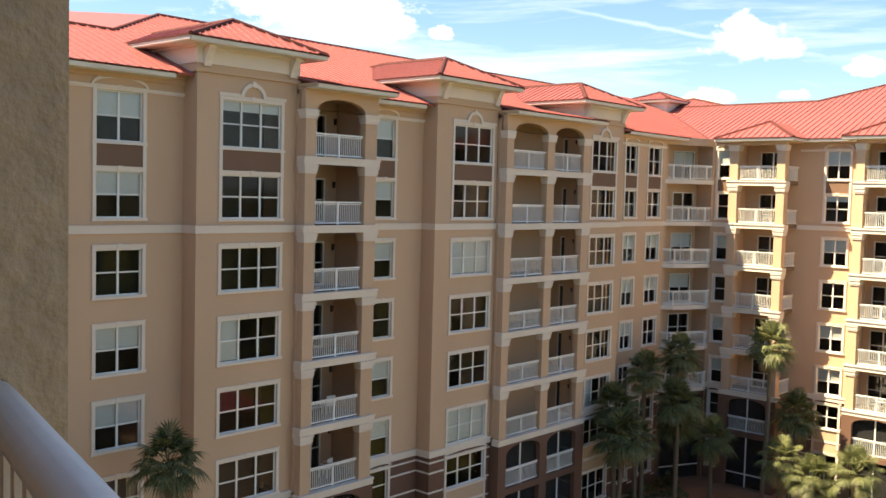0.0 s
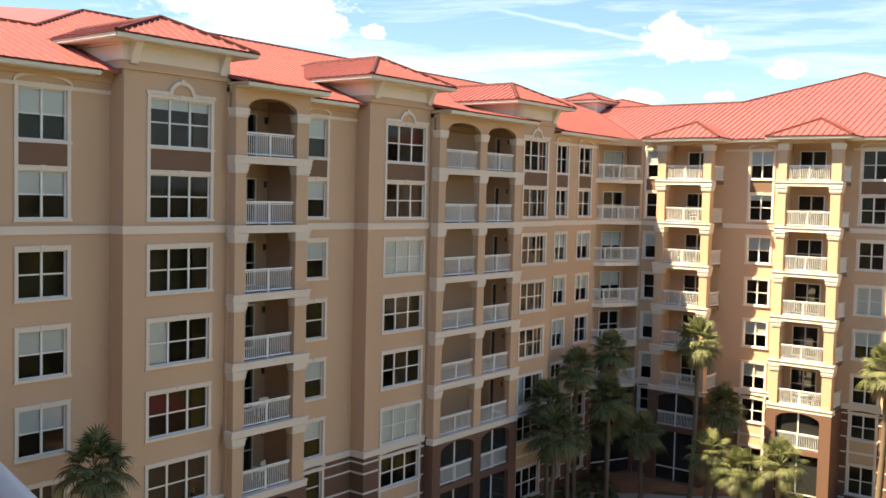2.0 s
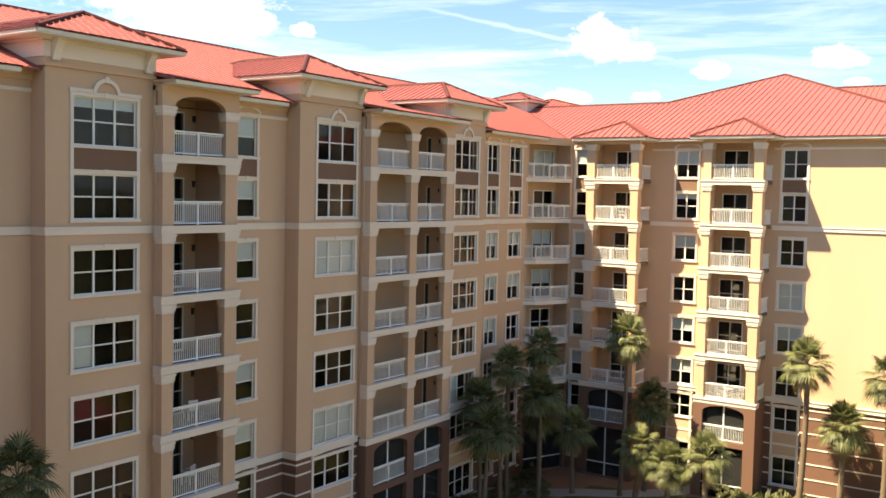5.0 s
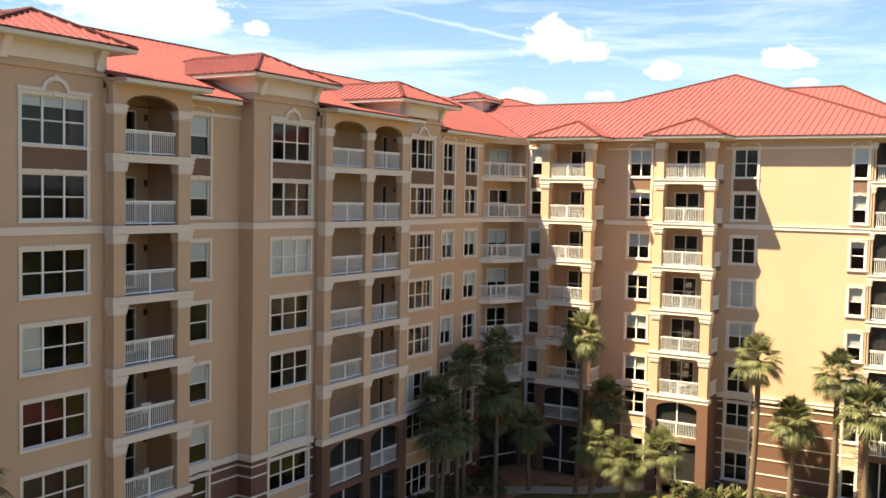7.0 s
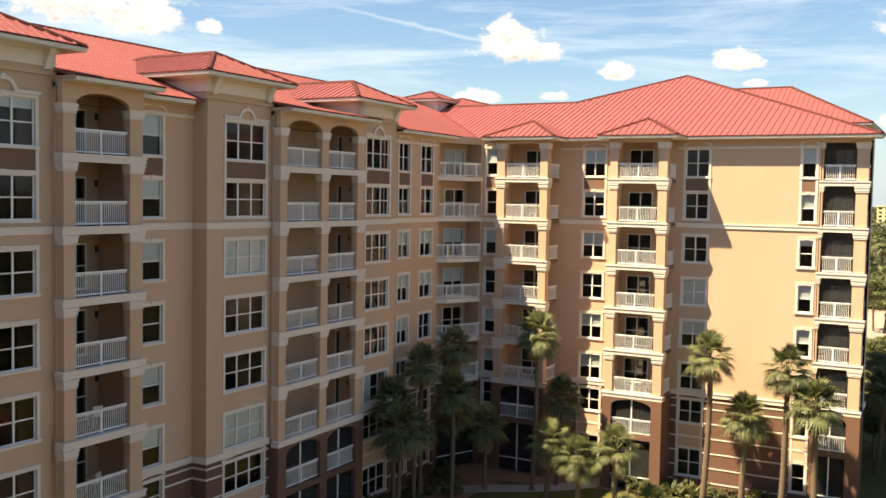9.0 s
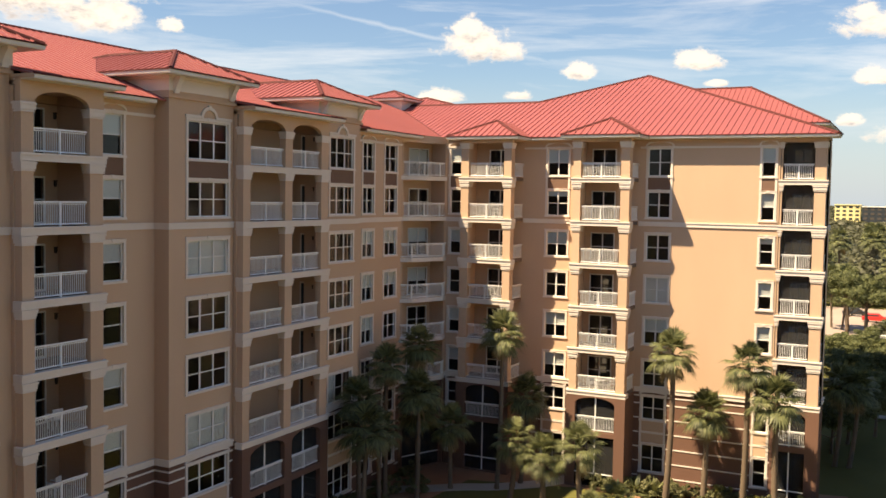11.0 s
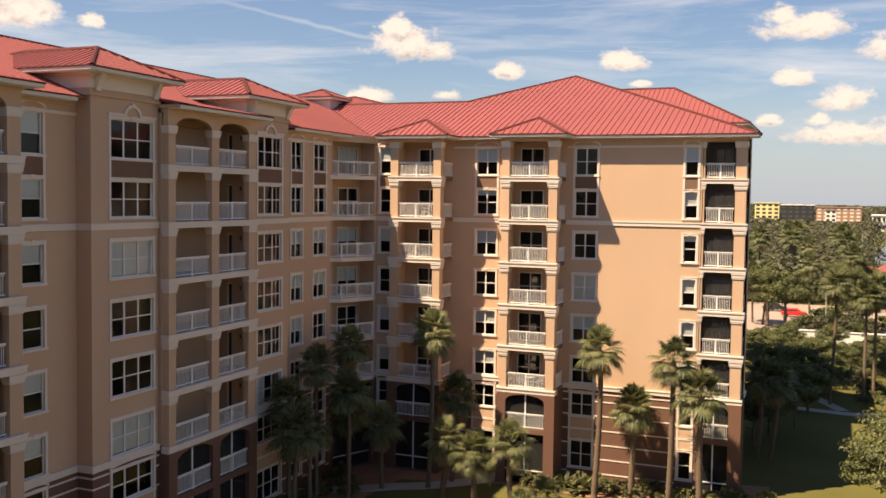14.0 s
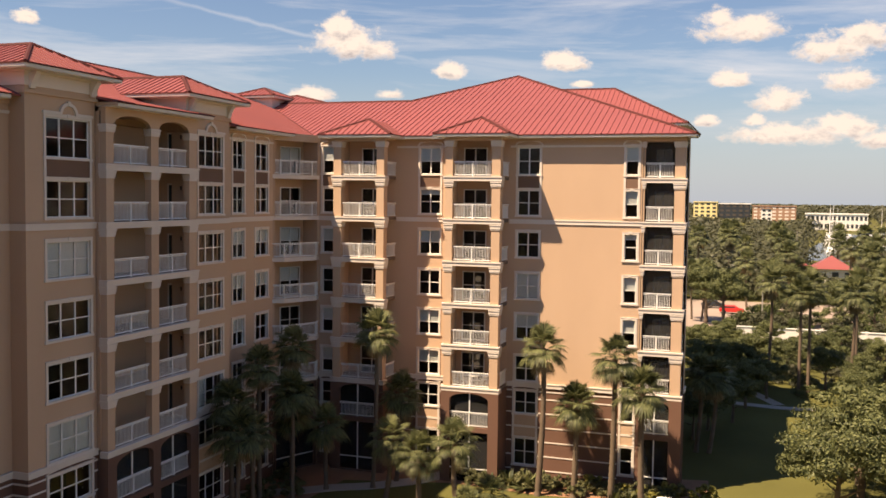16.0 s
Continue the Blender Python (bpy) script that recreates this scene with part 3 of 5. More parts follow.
def roof_face(pts, spacing=0.46, ribs=True, parent=None, name="roof_slope"):
    """A sloping sheet with standing seams that run up the slope."""
    pts = [Vector(p) for p in pts]
    n = (pts[1] - pts[0]).cross(pts[2] - pts[0]).normalized()
    if n.z < 0:
        pts.reverse()
        n = -n
    up = (Vector((0, 0, 1)) - n * n.z).normalized()
    along = up.cross(n).normalized()
    o = pts[0]
    q = [((p - o).dot(along), (p - o).dot(up)) for p in pts]
    bm = bmesh.new()
    t = [bm.verts.new(p) for p in pts]
    b = [bm.verts.new(p - n * 0.08) for p in pts]
    bm.faces.new(t)
    bm.faces.new(b[::-1])
    for i in range(len(pts)):
        j = (i + 1) % len(pts)
        bm.faces.new((t[j], t[i], b[i], b[j]))
    ob = part(name, bm, ROOF, parent or BUILDING, "red standing-seam metal roof")
    if not ribs:
        return ob
    lo, hi = min(x for x, _ in q), max(x for x, _ in q)
    verts, faces = [], []
    k = math.floor(lo / spacing) + 1
    while k * spacing < hi:
        x = k * spacing
        ys = []
        for i in range(len(q)):
            (x0, y0), (x1, y1) = q[i], q[(i + 1) % len(q)]
            if (x0 <= x) != (x1 <= x):
                ys.append(y0 + (y1 - y0) * (x - x0) / (x1 - x0))
        ys.sort()
        for ya, yb in zip(ys[::2], ys[1::2]):
            yb -= 0.17
            if yb - ya < 0.15:
                continue
            base = len(verts)
            for y in (ya, yb):
                for s, hgt in ((-0.032, 0.0), (-0.024, 0.055), (0.024, 0.055), (0.032, 0.0)):
                    verts.append(o + along * (x + s) + up * y + n * hgt)
            faces += [(base, base + 1, base + 5, base + 4), (base + 1, base + 2, base + 6, base + 5), (base + 2, base + 3, base + 7, base + 6),
                      (base, base + 3, base + 2, base + 1), (base + 4, base + 5, base + 6, base + 7)]
        k += 1
    me = bpy.data.meshes.new("seams")
    me.from_pydata([tuple(v) for v in verts], [], faces)
    me.materials.append(ROOF)
    tagged(part("seams", me, None, ob), kind="stuff")
    return ob


def ridge(*pts, r=0.09):
    for a, b in zip(pts, pts[1:]):
        a, b = Vector(a), Vector(b)
        d = (b - a)
        m = Matrix.Translation(a) @ d.to_track_quat("X", "Z").to_matrix().to_4x4()
        bm = bmesh.new()
        L = d.length
        prof = ((-r * 1.6, -0.02), (-r, r * 0.8), (0, r * 1.2), (r, r * 0.8), (r * 1.6, -0.02))
        va = [bm.verts.new((0, p, q)) for p, q in prof]
        vb = [bm.verts.new((L, p, q)) for p, q in prof]
        for i in range(4):
            bm.faces.new((va[i], va[i + 1], vb[i + 1], vb[i]))
        bm.faces.new(va[::-1])
        bm.faces.new(vb)
        part("ridge_cap", bm, RIDGE, BUILDING, "dark red ridge cap", m)


def fascia(a, b, h=0.19, t=0.04):
    a, b = Vector(a), Vector(b)
    d = b - a
    m = wall_frame(a.x, a.y, d.x, d.y, a.z)
    part("fascia", boxes((0, d.length, -t, 0, -h, -0.055)), SOFFIT, BUILDING, "cream-white fascia board", m)
    part("drip_edge", boxes((-0.03, d.length + 0.03, -t - 0.05, 0.02, -0.055, 0.012)), RIDGE, BUILDING, "dark red metal drip edge", m)


def soffit(pts, z):
    bm = bmesh.new()
    a = [bm.verts.new((x, y, z)) for x, y in pts]
    b = [bm.verts.new((x, y, z + 0.05)) for x, y in pts]
    bm.faces.new(a[::-1])
    bm.faces.new(b)
    for i in range(len(pts)):
        j = (i + 1) % len(pts)
        bm.faces.new((a[i], a[j], b[j], b[i]))
    part("soffit", bm, SOFFIT, BUILDING, m=None)


def hip_rect(x0, x1, y0, y1, z, rise, axis, inset=None):
    """Hipped roof on a rectangle, ridge along axis."""
    if axis == "x":
        h = (y1 - y0) / 2
        a, b = (x0 + h, (y0 + y1) / 2, z + rise), (x1 - (inset or h), (y0 + y1) / 2, z + rise)
        roof_face([(x0, y0, z), (x1, y0, z), b, a])
        roof_face([(x1, y1, z), (x0, y1, z), a, b])
        roof_face([(x0, y1, z), (x0, y0, z), a])
        roof_face([(x1, y0, z), (x1, y1, z), b])
    else:
        h = (x1 - x0) / 2
        a, b = ((x0 + x1) / 2, y0 + h, z + rise), ((x0 + x1) / 2, y1 - h, z + rise)
        roof_face([(x0, y0, z), (x1, y0, z), a])
        roof_face([(x1, y1, z), (x0, y1, z), b])
        roof_face([(x1, y0, z), (x1, y1, z), b, a])
        roof_face([(x0, y1, z), (x0, y0, z), a, b])
    c = [(x0, y0, z), (x1, y0, z), (x1, y1, z), (x0, y1, z)]
    ridge(a, b) if (Vector(a) - Vector(b)).length > 0.3 else None
    if axis == "x":
        pairs = ((c[0], a), (c[3], a), (c[1], b), (c[2], b))
    else:
        pairs = ((c[0], a), (c[1], a), (c[2], b), (c[3], b))
    for p, q in pairs:
        ridge(p, q)
    for p, q in zip(c, c[1:] + c[:1]):
        fascia(p, q)
    soffit([(p[0], p[1]) for p in c], z - 0.235)


# ------------------------------------------------------------ west wing (runs along y, faces +x)
XM, XB, XC = -34.1, -33.15, -32.5


def west(x):
    return wall_frame(x, 0, 0, 1)


wall_section(west(XM), 4, 22.2, [(9.5, 2.26, 2, "seg", "hhnhhn"), (18.04, 2.26, 2, "seg", "hhnhhc")])
wall_section(west(XM), 31.5, 36.55, [(32.75, 1.6, 1, "seg", "hhhnhh")])
wall_section(west(XM), 54.3, 61.72, [(56.1, 1.78, 2, "seg", "nnhhhn"), (59.12, 2.02, 2, "seg", "nnhhnn")])


def bay(y0, y1, wy, ww, covers, inset, rise):
    """Projecting bay with parapet frieze and its own hipped roof."""
    M = west(XB)
    wall_section(M, y0, y1, [(wy, ww, 3, "round", covers)], top=26.0, main=False)
    d = XB - XM
    for y, s in ((y0, 0), (y1, 1)):
        MS = wall_frame(XM, y0, 1, 0) if s == 0 else wall_frame(XB, y1, -1, 0)
        part("bay_side_wall", boxes((0.0, d - 0.25, 0.0, 0.25, BAND, 26.0)), STUCCO, BUILDING, m=MS)
        part("base_wall", boxes((0.0, d - 0.25, 0.0, 0.25, -0.5, BAND)), BROWN, BUILDING, m=MS)
        part("band", boxes((-0.02, d + 0.07, -0.07, 0.0, SLAB[7] - 0.32, SLAB[7] - 0.08), (-0.02, d + 0.11, -0.11, 0.0, SLAB[7] - 0.08, SLAB[7])), TRIM, BUILDING, m=MS)
        part("base_band", boxes((-0.02, d + 0.09, -0.09, 0.0, BAND - 0.22, BAND + 0.12)), TRIM, BUILDING, m=MS)
        for z in (0.75, 1.8, 2.85, 3.9, 4.95, 6.0, 6.55):
            part("stripe", boxes((-0.02, d + 0.035, -0.035, 0.0, z - 0.045, z + 0.045)), TRIM, BUILDING, m=MS)
    # frieze ring with mouldings and corner brackets, as one box set back into the roof
    x0 = XM - 3.0
    bm = boxes((x0, XB + 0.12, y0 - 0.12, y1 + 0.12, 25.27, 25.42), (x0, XB + 0.05, y0 - 0.05, y1 + 0.05, 25.42, 25.62))
    part("moulding", bm, STUCCO, BUILDING)
    bm = boxes((x0, XB + 0.10, y0 - 0.10, y1 + 0.10, 25.62, 26.3), (x0, XB + 0.22, y0 - 0.22, y1 + 0.22, 26.22, 26.34))
    part("frieze", bm, TRIM, BUILDING, "cream frieze under the bay roof")
    for y in (y0 + 0.35, y1 - 0.35):
        for k in (0,):
            bm = bmesh.new()
            prof = ((0.10, 25.5), (0.22, 25.5), (0.26, 25.7), (0.40, 25.98), (0.55, 26.2), (0.55, 26.34), (0.10, 26.34))
            va = [bm.verts.new((XB + p, y - 0.16, z)) for p, z in prof]
            vb = [bm.verts.new((XB + p, y + 0.16, z)) for p, z in prof]
            bm.faces.new(va)
            bm.faces.new(vb[::-1])
            for i in range(len(prof)):
                j = (i + 1) % len(prof)
                bm.faces.new((va[j], va[i], vb[i], vb[j]))
            part("bracket", bm, TRIM, BUILDING)
    o = 0.95
    hip_rect(XM - 9.0, XB + o, y0 - o, y1 + o, 26.55, rise, "x", inset)


bay(22.0, 27.07, 23.06, 3.32, "snnpnn", 2.2, 1.23)
bay(36.3, 41.25, 37.5, 3.45, "nnfnnf", 2.75, 1.4)
bay(49.35, 54.3, 50.57, 3.05, "nnnnnp", 2.75, 1.38)

balcony_bank(west(XC), [(27.07, 27.78), (30.66, 31.5)], 0.0, 2.7, 0.45, doors=[(29.35, 1.2)], lamp_at=31.12)
balcony_bank(west(XC), [(41.3, 42.02), (45.12, 45.92), (48.82, 49.65)], 0.0, 2.7, 0.45, side_door=True)

# canted corner with curved balconies
CA, CB = Vector((-34.1, 61.72)), Vector((-32.3, 65.7))
MC = wall_frame(CA.x, CA.y, CB.x - CA.x, CB.y - CA.y)
CL = (CB - CA).length


def corner_balconies():
    back = 1.7
    holes = []
    for f in (3, 4, 5, 6, 7, 8):
        z = SLAB[f]
        out = 0.05 if f >= 7 else 0.55
        bm = bmesh.new()
        prof = [(0.0, back), (0.0, 0.0), (0.7, -out), (CL - 0.7, -out), (CL, 0.0), (CL, back)]
        a = [bm.verts.new((u, w, z - 0.3)) for u, w in prof]
        b = [bm.verts.new((u, w, z)) for u, w in prof]
        bm.faces.new(a)
        bm.faces.new(b[::-1])
        for i in range(len(prof)):
            j = (i + 1) % len(prof)
            bm.faces.new((a[j], a[i], b[i], b[j]))
        part("slab", bm, TRIM, BUILDING, "cream canted balcony slab", MC)
        railing(MC, 0.7, CL - 0.7, -out + 0.08, z, (0.0, 0.5, 1.0))
        for p, q in (((0.0, 0.08), (0.7, -out + 0.08)), ((CL - 0.7, -out + 0.08), (CL, 0.08))):
            m = MC @ wall_frame(p[0], p[1], q[0] - p[0], q[1] - p[1])
            railing(m, 0, math.hypot(q[0] - p[0], q[1] - p[1]), 0, z, ())
        sliding_door(MC, 1.95, back - 0.01, z, 1.9)
        if f in (5, 6, 8):
            part("blind", blind_mesh(1.7, 0.9), None, BUILDING, "pale half-drawn blind behind the balcony door", MC @ Matrix.Translation((2.05, back + 0.06, z + 2.05)))
        holes.append((1.98, 3.82, z + 0.03, z + 2.1))
    part("balcony_back_wall", wall_mesh(0, CL, -0.5, EAVE, 0.2, holes, back), STUCCO, BUILDING, m=MC)
    for u in (0, CL - 0.2):
        part("side_wall", boxes((u, u + 0.2, 0.0, back, -0.5, EAVE)), STUCCO, BUILDING, m=MC)
    part("beam", boxes((0.2, CL - 0.2, 0.0, 0.3, 24.6, EAVE)), STUCCO, BUILDING, m=MC)
    part("balcony_ceiling", boxes((0.2, CL - 0.2, 0.3, back, 24.8, EAVE)), STUCCO, BUILDING, m=MC)
    part("base_wall", wall_mesh(0, CL, -0.5, BAND - 0.4, 0.25, [(0.4, CL - 0.4, 0.1, 3.2), (0.4, CL - 0.4, 3.9, 6.3)], 0.0), BROWN, BUILDING, "dark brown base wall with openings", MC)
    for za, zb in ((0.1, 3.2), (3.9, 6.3)):
        part("insect_screen", boxes((0.4, CL - 0.4, 0.18, 0.186, za, zb)), SCREEN, BUILDING, "dark insect screen", MC)
    # dark sheet before the stucco, painting the deep shade of the base openings
    part("balcony_back_wall", boxes((0.2, CL - 0.2, back - 0.2, back - 0.02, -0.5, BAND - 0.5)), ROOM_SHADE, BUILDING, m=MC)
    part("screen_frame", boxes((0.4, CL - 0.4, 0.1, 0.16, 1.0, 1.07), (CL / 2 - 0.03, CL / 2 + 0.03, 0.1, 0.16, 0.1, 1.0)), WHITE, BUILDING, m=MC)


corner_balconies()

# ------------------------------------------------------------ north wing (runs along x, faces -y)
YB, YP = 67.56, 65.0


def north(y):
    return wall_frame(0, y, 1, 0)


wall_section(north(65.7), -32.3, -30.88, [(-32.14, 1.2, 1, "seg", "hnhnhh")], stripes=False)
wall_section(north(YB), -26.7, -22.05, [(-24.98, 1.9, 2, "seg", "hshnhh")])
wall_section(north(YB), -17.86, -8.35, [(-17.42, 1.9, 2, "seg", "nnnfhn"), (-9.66, 1.16, 1, "seg", "hhshhh")])
balcony_bank(north(YP), [(-30.88, -30.15), (-27.4, -26.7)], 0.0, YB - YP, 0.7, doors=[(-29.6, 1.9)], arch_top=False, side_rails=(False, True), top=EAVE, closed=(True, False))
balcony_bank(north(YP), [(-22.05, -21.4), (-18.6, -17.86)], 0.0, YB - YP, 0.7, doors=[(-21.4, 1.8)], arch_top=False, side_rails=(False, True), top=EAVE, closed=(True, False))
balcony_bank(north(YB), [(-8.35, -8.15), (-6.23, -5.4)], 0.0, 1.9, 0.7, doors=[(-7.7, 1.2)], arch_top=False, top=EAVE, lamp=False, closed=(True, False), side_rails=(False, True), screened=True)
# east gable wall
ME = wall_frame(-5.4, YB + 1.9, 0, 1)
part("wall", wall_mesh(0, 1.2, BAND, EAVE, 0.25, []), STUCCO, BUILDING, m=ME)
part("base_wall", wall_mesh(0, 1.2, -0.5, BAND, 0.25, []), BROWN, BUILDING, m=ME)
string_course(ME, 0, 1.2, SLAB[7] - 0.32, SLAB[7])
string_course(ME, 0, 1.2, BAND - 0.22, BAND + 0.12, 0.09, "base_band")
part("rear_wall", boxes((-8.4, -8.1, 72.0, 90, -0.5, 25.0)), STUCCO, BUILDING)

# near-black blocks for unlit rooms behind the windows, shade in their colour; end walls
part("inner_core", boxes((-52, -36.9, 4, 88, -0.4, 24.6)), ROOM_SHADE, BUILDING)
part("inner_core", boxes((-36.9, -8.5, 70.3, 88, -0.4, 24.6)), ROOM_SHADE, BUILDING)
part("end_wall", boxes((-52, -34.1, 3.7, 3.98, -0.5, 25.0)), STUCCO, BUILDING)

# ------------------------------------------------------------ roof of both wings
ZE = EAVE
EX, EY = -33.3, 66.8      # main eave lines


def on_west(x, y):
    return (x, y, ZE + (EX - x) * TP)


def on_north(x, y):
    return (x, y, ZE + (y - EY) * TP)


XR = -45.0
zr = on_west(XR, 0)[2]
# low block, hip, high ridge, valley to the north wing
roof_face([on_west(EX, 3), on_west(EX, EY), on_west(-42.7, 76.2), (XR, 76.2, zr), on_west(XR, 27.4), on_west(-39.4, 21.8), on_west(-39.4, 3)])
roof_face([on_west(XR, 27.4), on_west(-39.4, 21.8), (-39.4, 3, on_west(-39.4, 3)[2]), (-50.6, 3, on_west(-39.4, 3)[2]), (-50.6, 21.8, on_west(-39.4, 3)[2])], ribs=False)
roof_face([(XR, 27.4, zr), (XR, 88, zr), (-56.7, 88, ZE), (-56.7, 15.7, ZE)])
ridge(on_west(-39.4, 3), on_west(-39.4, 21.8), on_west(XR, 27.4), (XR, 66, zr))
YR = 76.2
zn = on_north(0, YR)[2]
EXE = -4.72               # east eave
AX = (-21.5, EY + (EXE + 21.5), ZE + (EXE + 21.5) * TP)
jx = AX[0] - (AX[1] - YR)
roof_face([on_north(EX, EY), on_north(EXE, EY), AX, (jx, YR, zn), (-42.7, YR, zn)])
roof_face([(EXE, EY, ZE), (EXE, 68.6, ZE), (-9.0, 79.0, ZE + 1.4), AX], ribs=False)
roof_face([(-42.7, YR, zn), (jx, YR, zn), (jx, 85.6, ZE), (-42.7, 85.6, ZE)], ribs=False)
roof_face([(jx, YR, zn), AX, (AX[0], 92, AX[2]), (jx, 92, zn)], ribs=False)
ridge((-42.7, YR, zn), (jx, YR, zn), AX, (EXE, EY, ZE))
ridge((EX, EY, ZE + 0.01), (-42.7, YR, zn), r=0.06)


def eave_west(y0, y1):
    fascia((EX, y0, ZE), (EX, y1, ZE))
    soffit([(EX, y0), (EX, y1), (XM, y1), (XM, y0)], ZE - 0.235)


eave_west(3, 21.1)
eave_west(31.5, 35.6)
eave_west(55.4, EY)
fascia((-26.2, EY, ZE), (-22.5, EY, ZE))
fascia((-17.3, EY, ZE), (EXE, EY, ZE))
fascia((EXE, EY, ZE), (EXE, 68.6, ZE))
soffit([(-33.3, EY), (EXE, EY), (EXE, 68.6), (-5.2, 68.6), (-5.2, YB + 0.1), (-33.3, YB + 0.1)], ZE - 0.235)


def balcony_roof(y0, y1):
    x0, z = XC + 0.75, 25.3
    s = 4.6
    k = 0.18
    h = 0.5
    A, B = (x0, y0, z), (x0, y1, z)
    roof_face([A, B, (x0 - s, y1 - 0.0, z + k * s), (x0 - s, y0, z + k * s)])
    fascia(A, B)
    soffit([(x0, y0), (x0, y1), (XM - 0.2, y1), (XM - 0.2, y0)], z - 0.235)
    for y in (y0, y1):
        part("roof_cheek", boxes((x0 - s, x0, y - 0.03 if y == y0 else y, y if y == y0 else y + 0.03, z - 0.19, z - 0.02)), STUCCO, BUILDING)


balcony_roof(27.1, 32.0)
balcony_roof(41.3, 50.2)


def pavilion_roof(x0, x1):
    y0, z = YP - 0.6, ZE - 0.02
    h = (x1 - x0) / 2
    a = ((x0 + x1) / 2, y0 + h, z + 1.32)
    b = ((x0 + x1) / 2, y0 + h + 6, z + 1.32)
    roof_face([(x0, y0, z), (x1, y0, z), a])
    roof_face([(x1, y0, z), (x1, y0 + 6, z), b, a])
    roof_face([(x0, y0 + 6, z), (x0, y0, z), a, b])
    for c in (x0, x1):
        ridge((c, y0, z), a)
    fascia((x0, y0, z), (x1, y0, z))
    fascia((x1, y0, z), (x1, y0 + 3, z))
    fascia((x0, y0 + 3, z), (x0, y0, z))
    soffit([(x0, y0), (x1, y0), (x1, y0 + 3), (x0, y0 + 3)], z - 0.235)


pavilion_roof(-31.75, -26.0)
pavilion_roof(-22.75, -17.15)
# taller rear blocks
part("rear_wall", boxes((-20.5, -7.95, 86, 99, 20.0, 27.1)), STUCCO, BUILDING)
hip_rect(-27.5, -6.75, 85.0, 100.0, 27.3, 3.9, "x")
part("rear_wall", boxes((-44.7, -41.3, 74.6, 78.0, 25.0, 29.05)), TRIM, BUILDING)
hip_rect(-45.15, -40.85, 74.15, 78.45, 29.3, 0.82, "x")
# sloping link roof above the corner
roof_face([(-42.7, 76.2, zn), (-36.8, 76.2, zn), (-41.0, 78.8, zn + 2.6 * TP), (-42.0, 78.3, zn + 2.1 * TP)])
ridge((-36.8, 76.2, zn), (-41.0, 78.8, zn + 2.6 * TP), (-42.0, 78.3, zn + 2.1 * TP))

# ------------------------------------------------------------ ground


def sheet(name, pts, z, mat, label, category, thick=0.06):
    bm = bmesh.new()
    a = [bm.verts.new((x, y, z)) for x, y in pts]
    f = bm.faces.new(a)
    if f.normal.z < 0:
        f.normal_flip()
    bm.normal_update()
    if bm.faces[:][0].normal.z < 0:
        bmesh.ops.reverse_faces(bm, faces=bm.faces[:])
    return tagged(part(name, bm, mat, None), label, category, kind="structure")


def ribbon(name, line, width, z, mat, label, category):
    """A walk along a smooth line."""
    pts = []
    for i in range(len(line) - 1):
        p0, p1, p2, p3 = (Vector(line[max(0, i - 1)]), Vector(line[i]), Vector(line[i + 1]), Vector(line[min(len(line) - 1, i + 2)]))
        for k in range(8):
            t = k / 8
            pts.append(0.5 * ((2 * p1) + (p2 - p0) * t + (2 * p0 - 5 * p1 + 4 * p2 - p3) * t * t + (3 * p1 - p0 - 3 * p2 + p3) * t ** 3))
    pts.append(Vector(line[-1]))
    bm = bmesh.new()
    rows = []
    for i, p in enumerate(pts):
        d = (pts[min(i + 1, len(pts) - 1)] - pts[max(i - 1, 0)]).normalized()
        n = Vector((-d.y, d.x)) * width / 2
        rows.append([bm.verts.new((*(p + n), 0.0)), bm.verts.new((*(p + n), z)), bm.verts.new((*(p - n), z)), bm.verts.new((*(p - n), 0.0))])
    for a, b in zip(rows, rows[1:]):
        for k in range(3):
            bm.faces.new((a[k], b[k], b[k + 1], a[k + 1]))
    bmesh.ops.recalc_face_normals(bm, faces=bm.faces[:])
    return tagged(part(name, bm, mat, None), label, category, kind="structure")


sheet("ground", [(-3000, -3000), (3000, -3000), (3000, 4500), (-3000, 4500)], 0.0, LAWN, "mown grass ground around the building", "ground")
sheet("planting_bed", [(-33.5, 8), (-29.5, 8), (-29.2, 56), (-28.6, 62.5), (-21, 64.6), (-15, 64.1), (-9.5, 64.6), (-4.6, 64.0), (-3.2, 65.5), (-3.6, 72), (-33.5, 66)], 0.02, SOIL, "reddish mulch planting bed along the walls", "ground")
ribbon("pavement", [(-36, 55.5), (-31, 58.6), (-28.4, 60.6), (-26.2, 61.9), (-23.6, 64.3), (-22.2, 66.6)], 1.5, 0.05, CONCRETE, "pale concrete garden path to the building", "path")
ribbon("pavement_2", [(-8, 101), (-3, 101), (2, 100.4), (6, 100.8), (14, 99)], 1.4, 0.05, CONCRETE, "concrete walk across the shaded lawn", "path")
ribbon("pavement_3", [(-4.5, 112), (-1.2, 107.4), (1.6, 101.6)], 1.2, 0.055, CONCRETE, "concrete walk across the shaded lawn", "path")
sheet("parking", [(-26, 158), (44, 158), (60, 205), (-30, 205)], 0.03, ASPHALT, "sunlit warm-toned parking area", "parking area")
WATER = surface("marina_water", (0.10, 0.12, 0.13), 0.25, 0.3, 0.2, 0.1, 0.02)
sheet("water", [(6, 360), (160, 350), (420, 700), (1500, 1500), (300, 1300), (40, 640)], 0.04, WATER, "grey marina water beyond the trees", "water")

# ------------------------------------------------------------ plants
RP = random.Random(11)


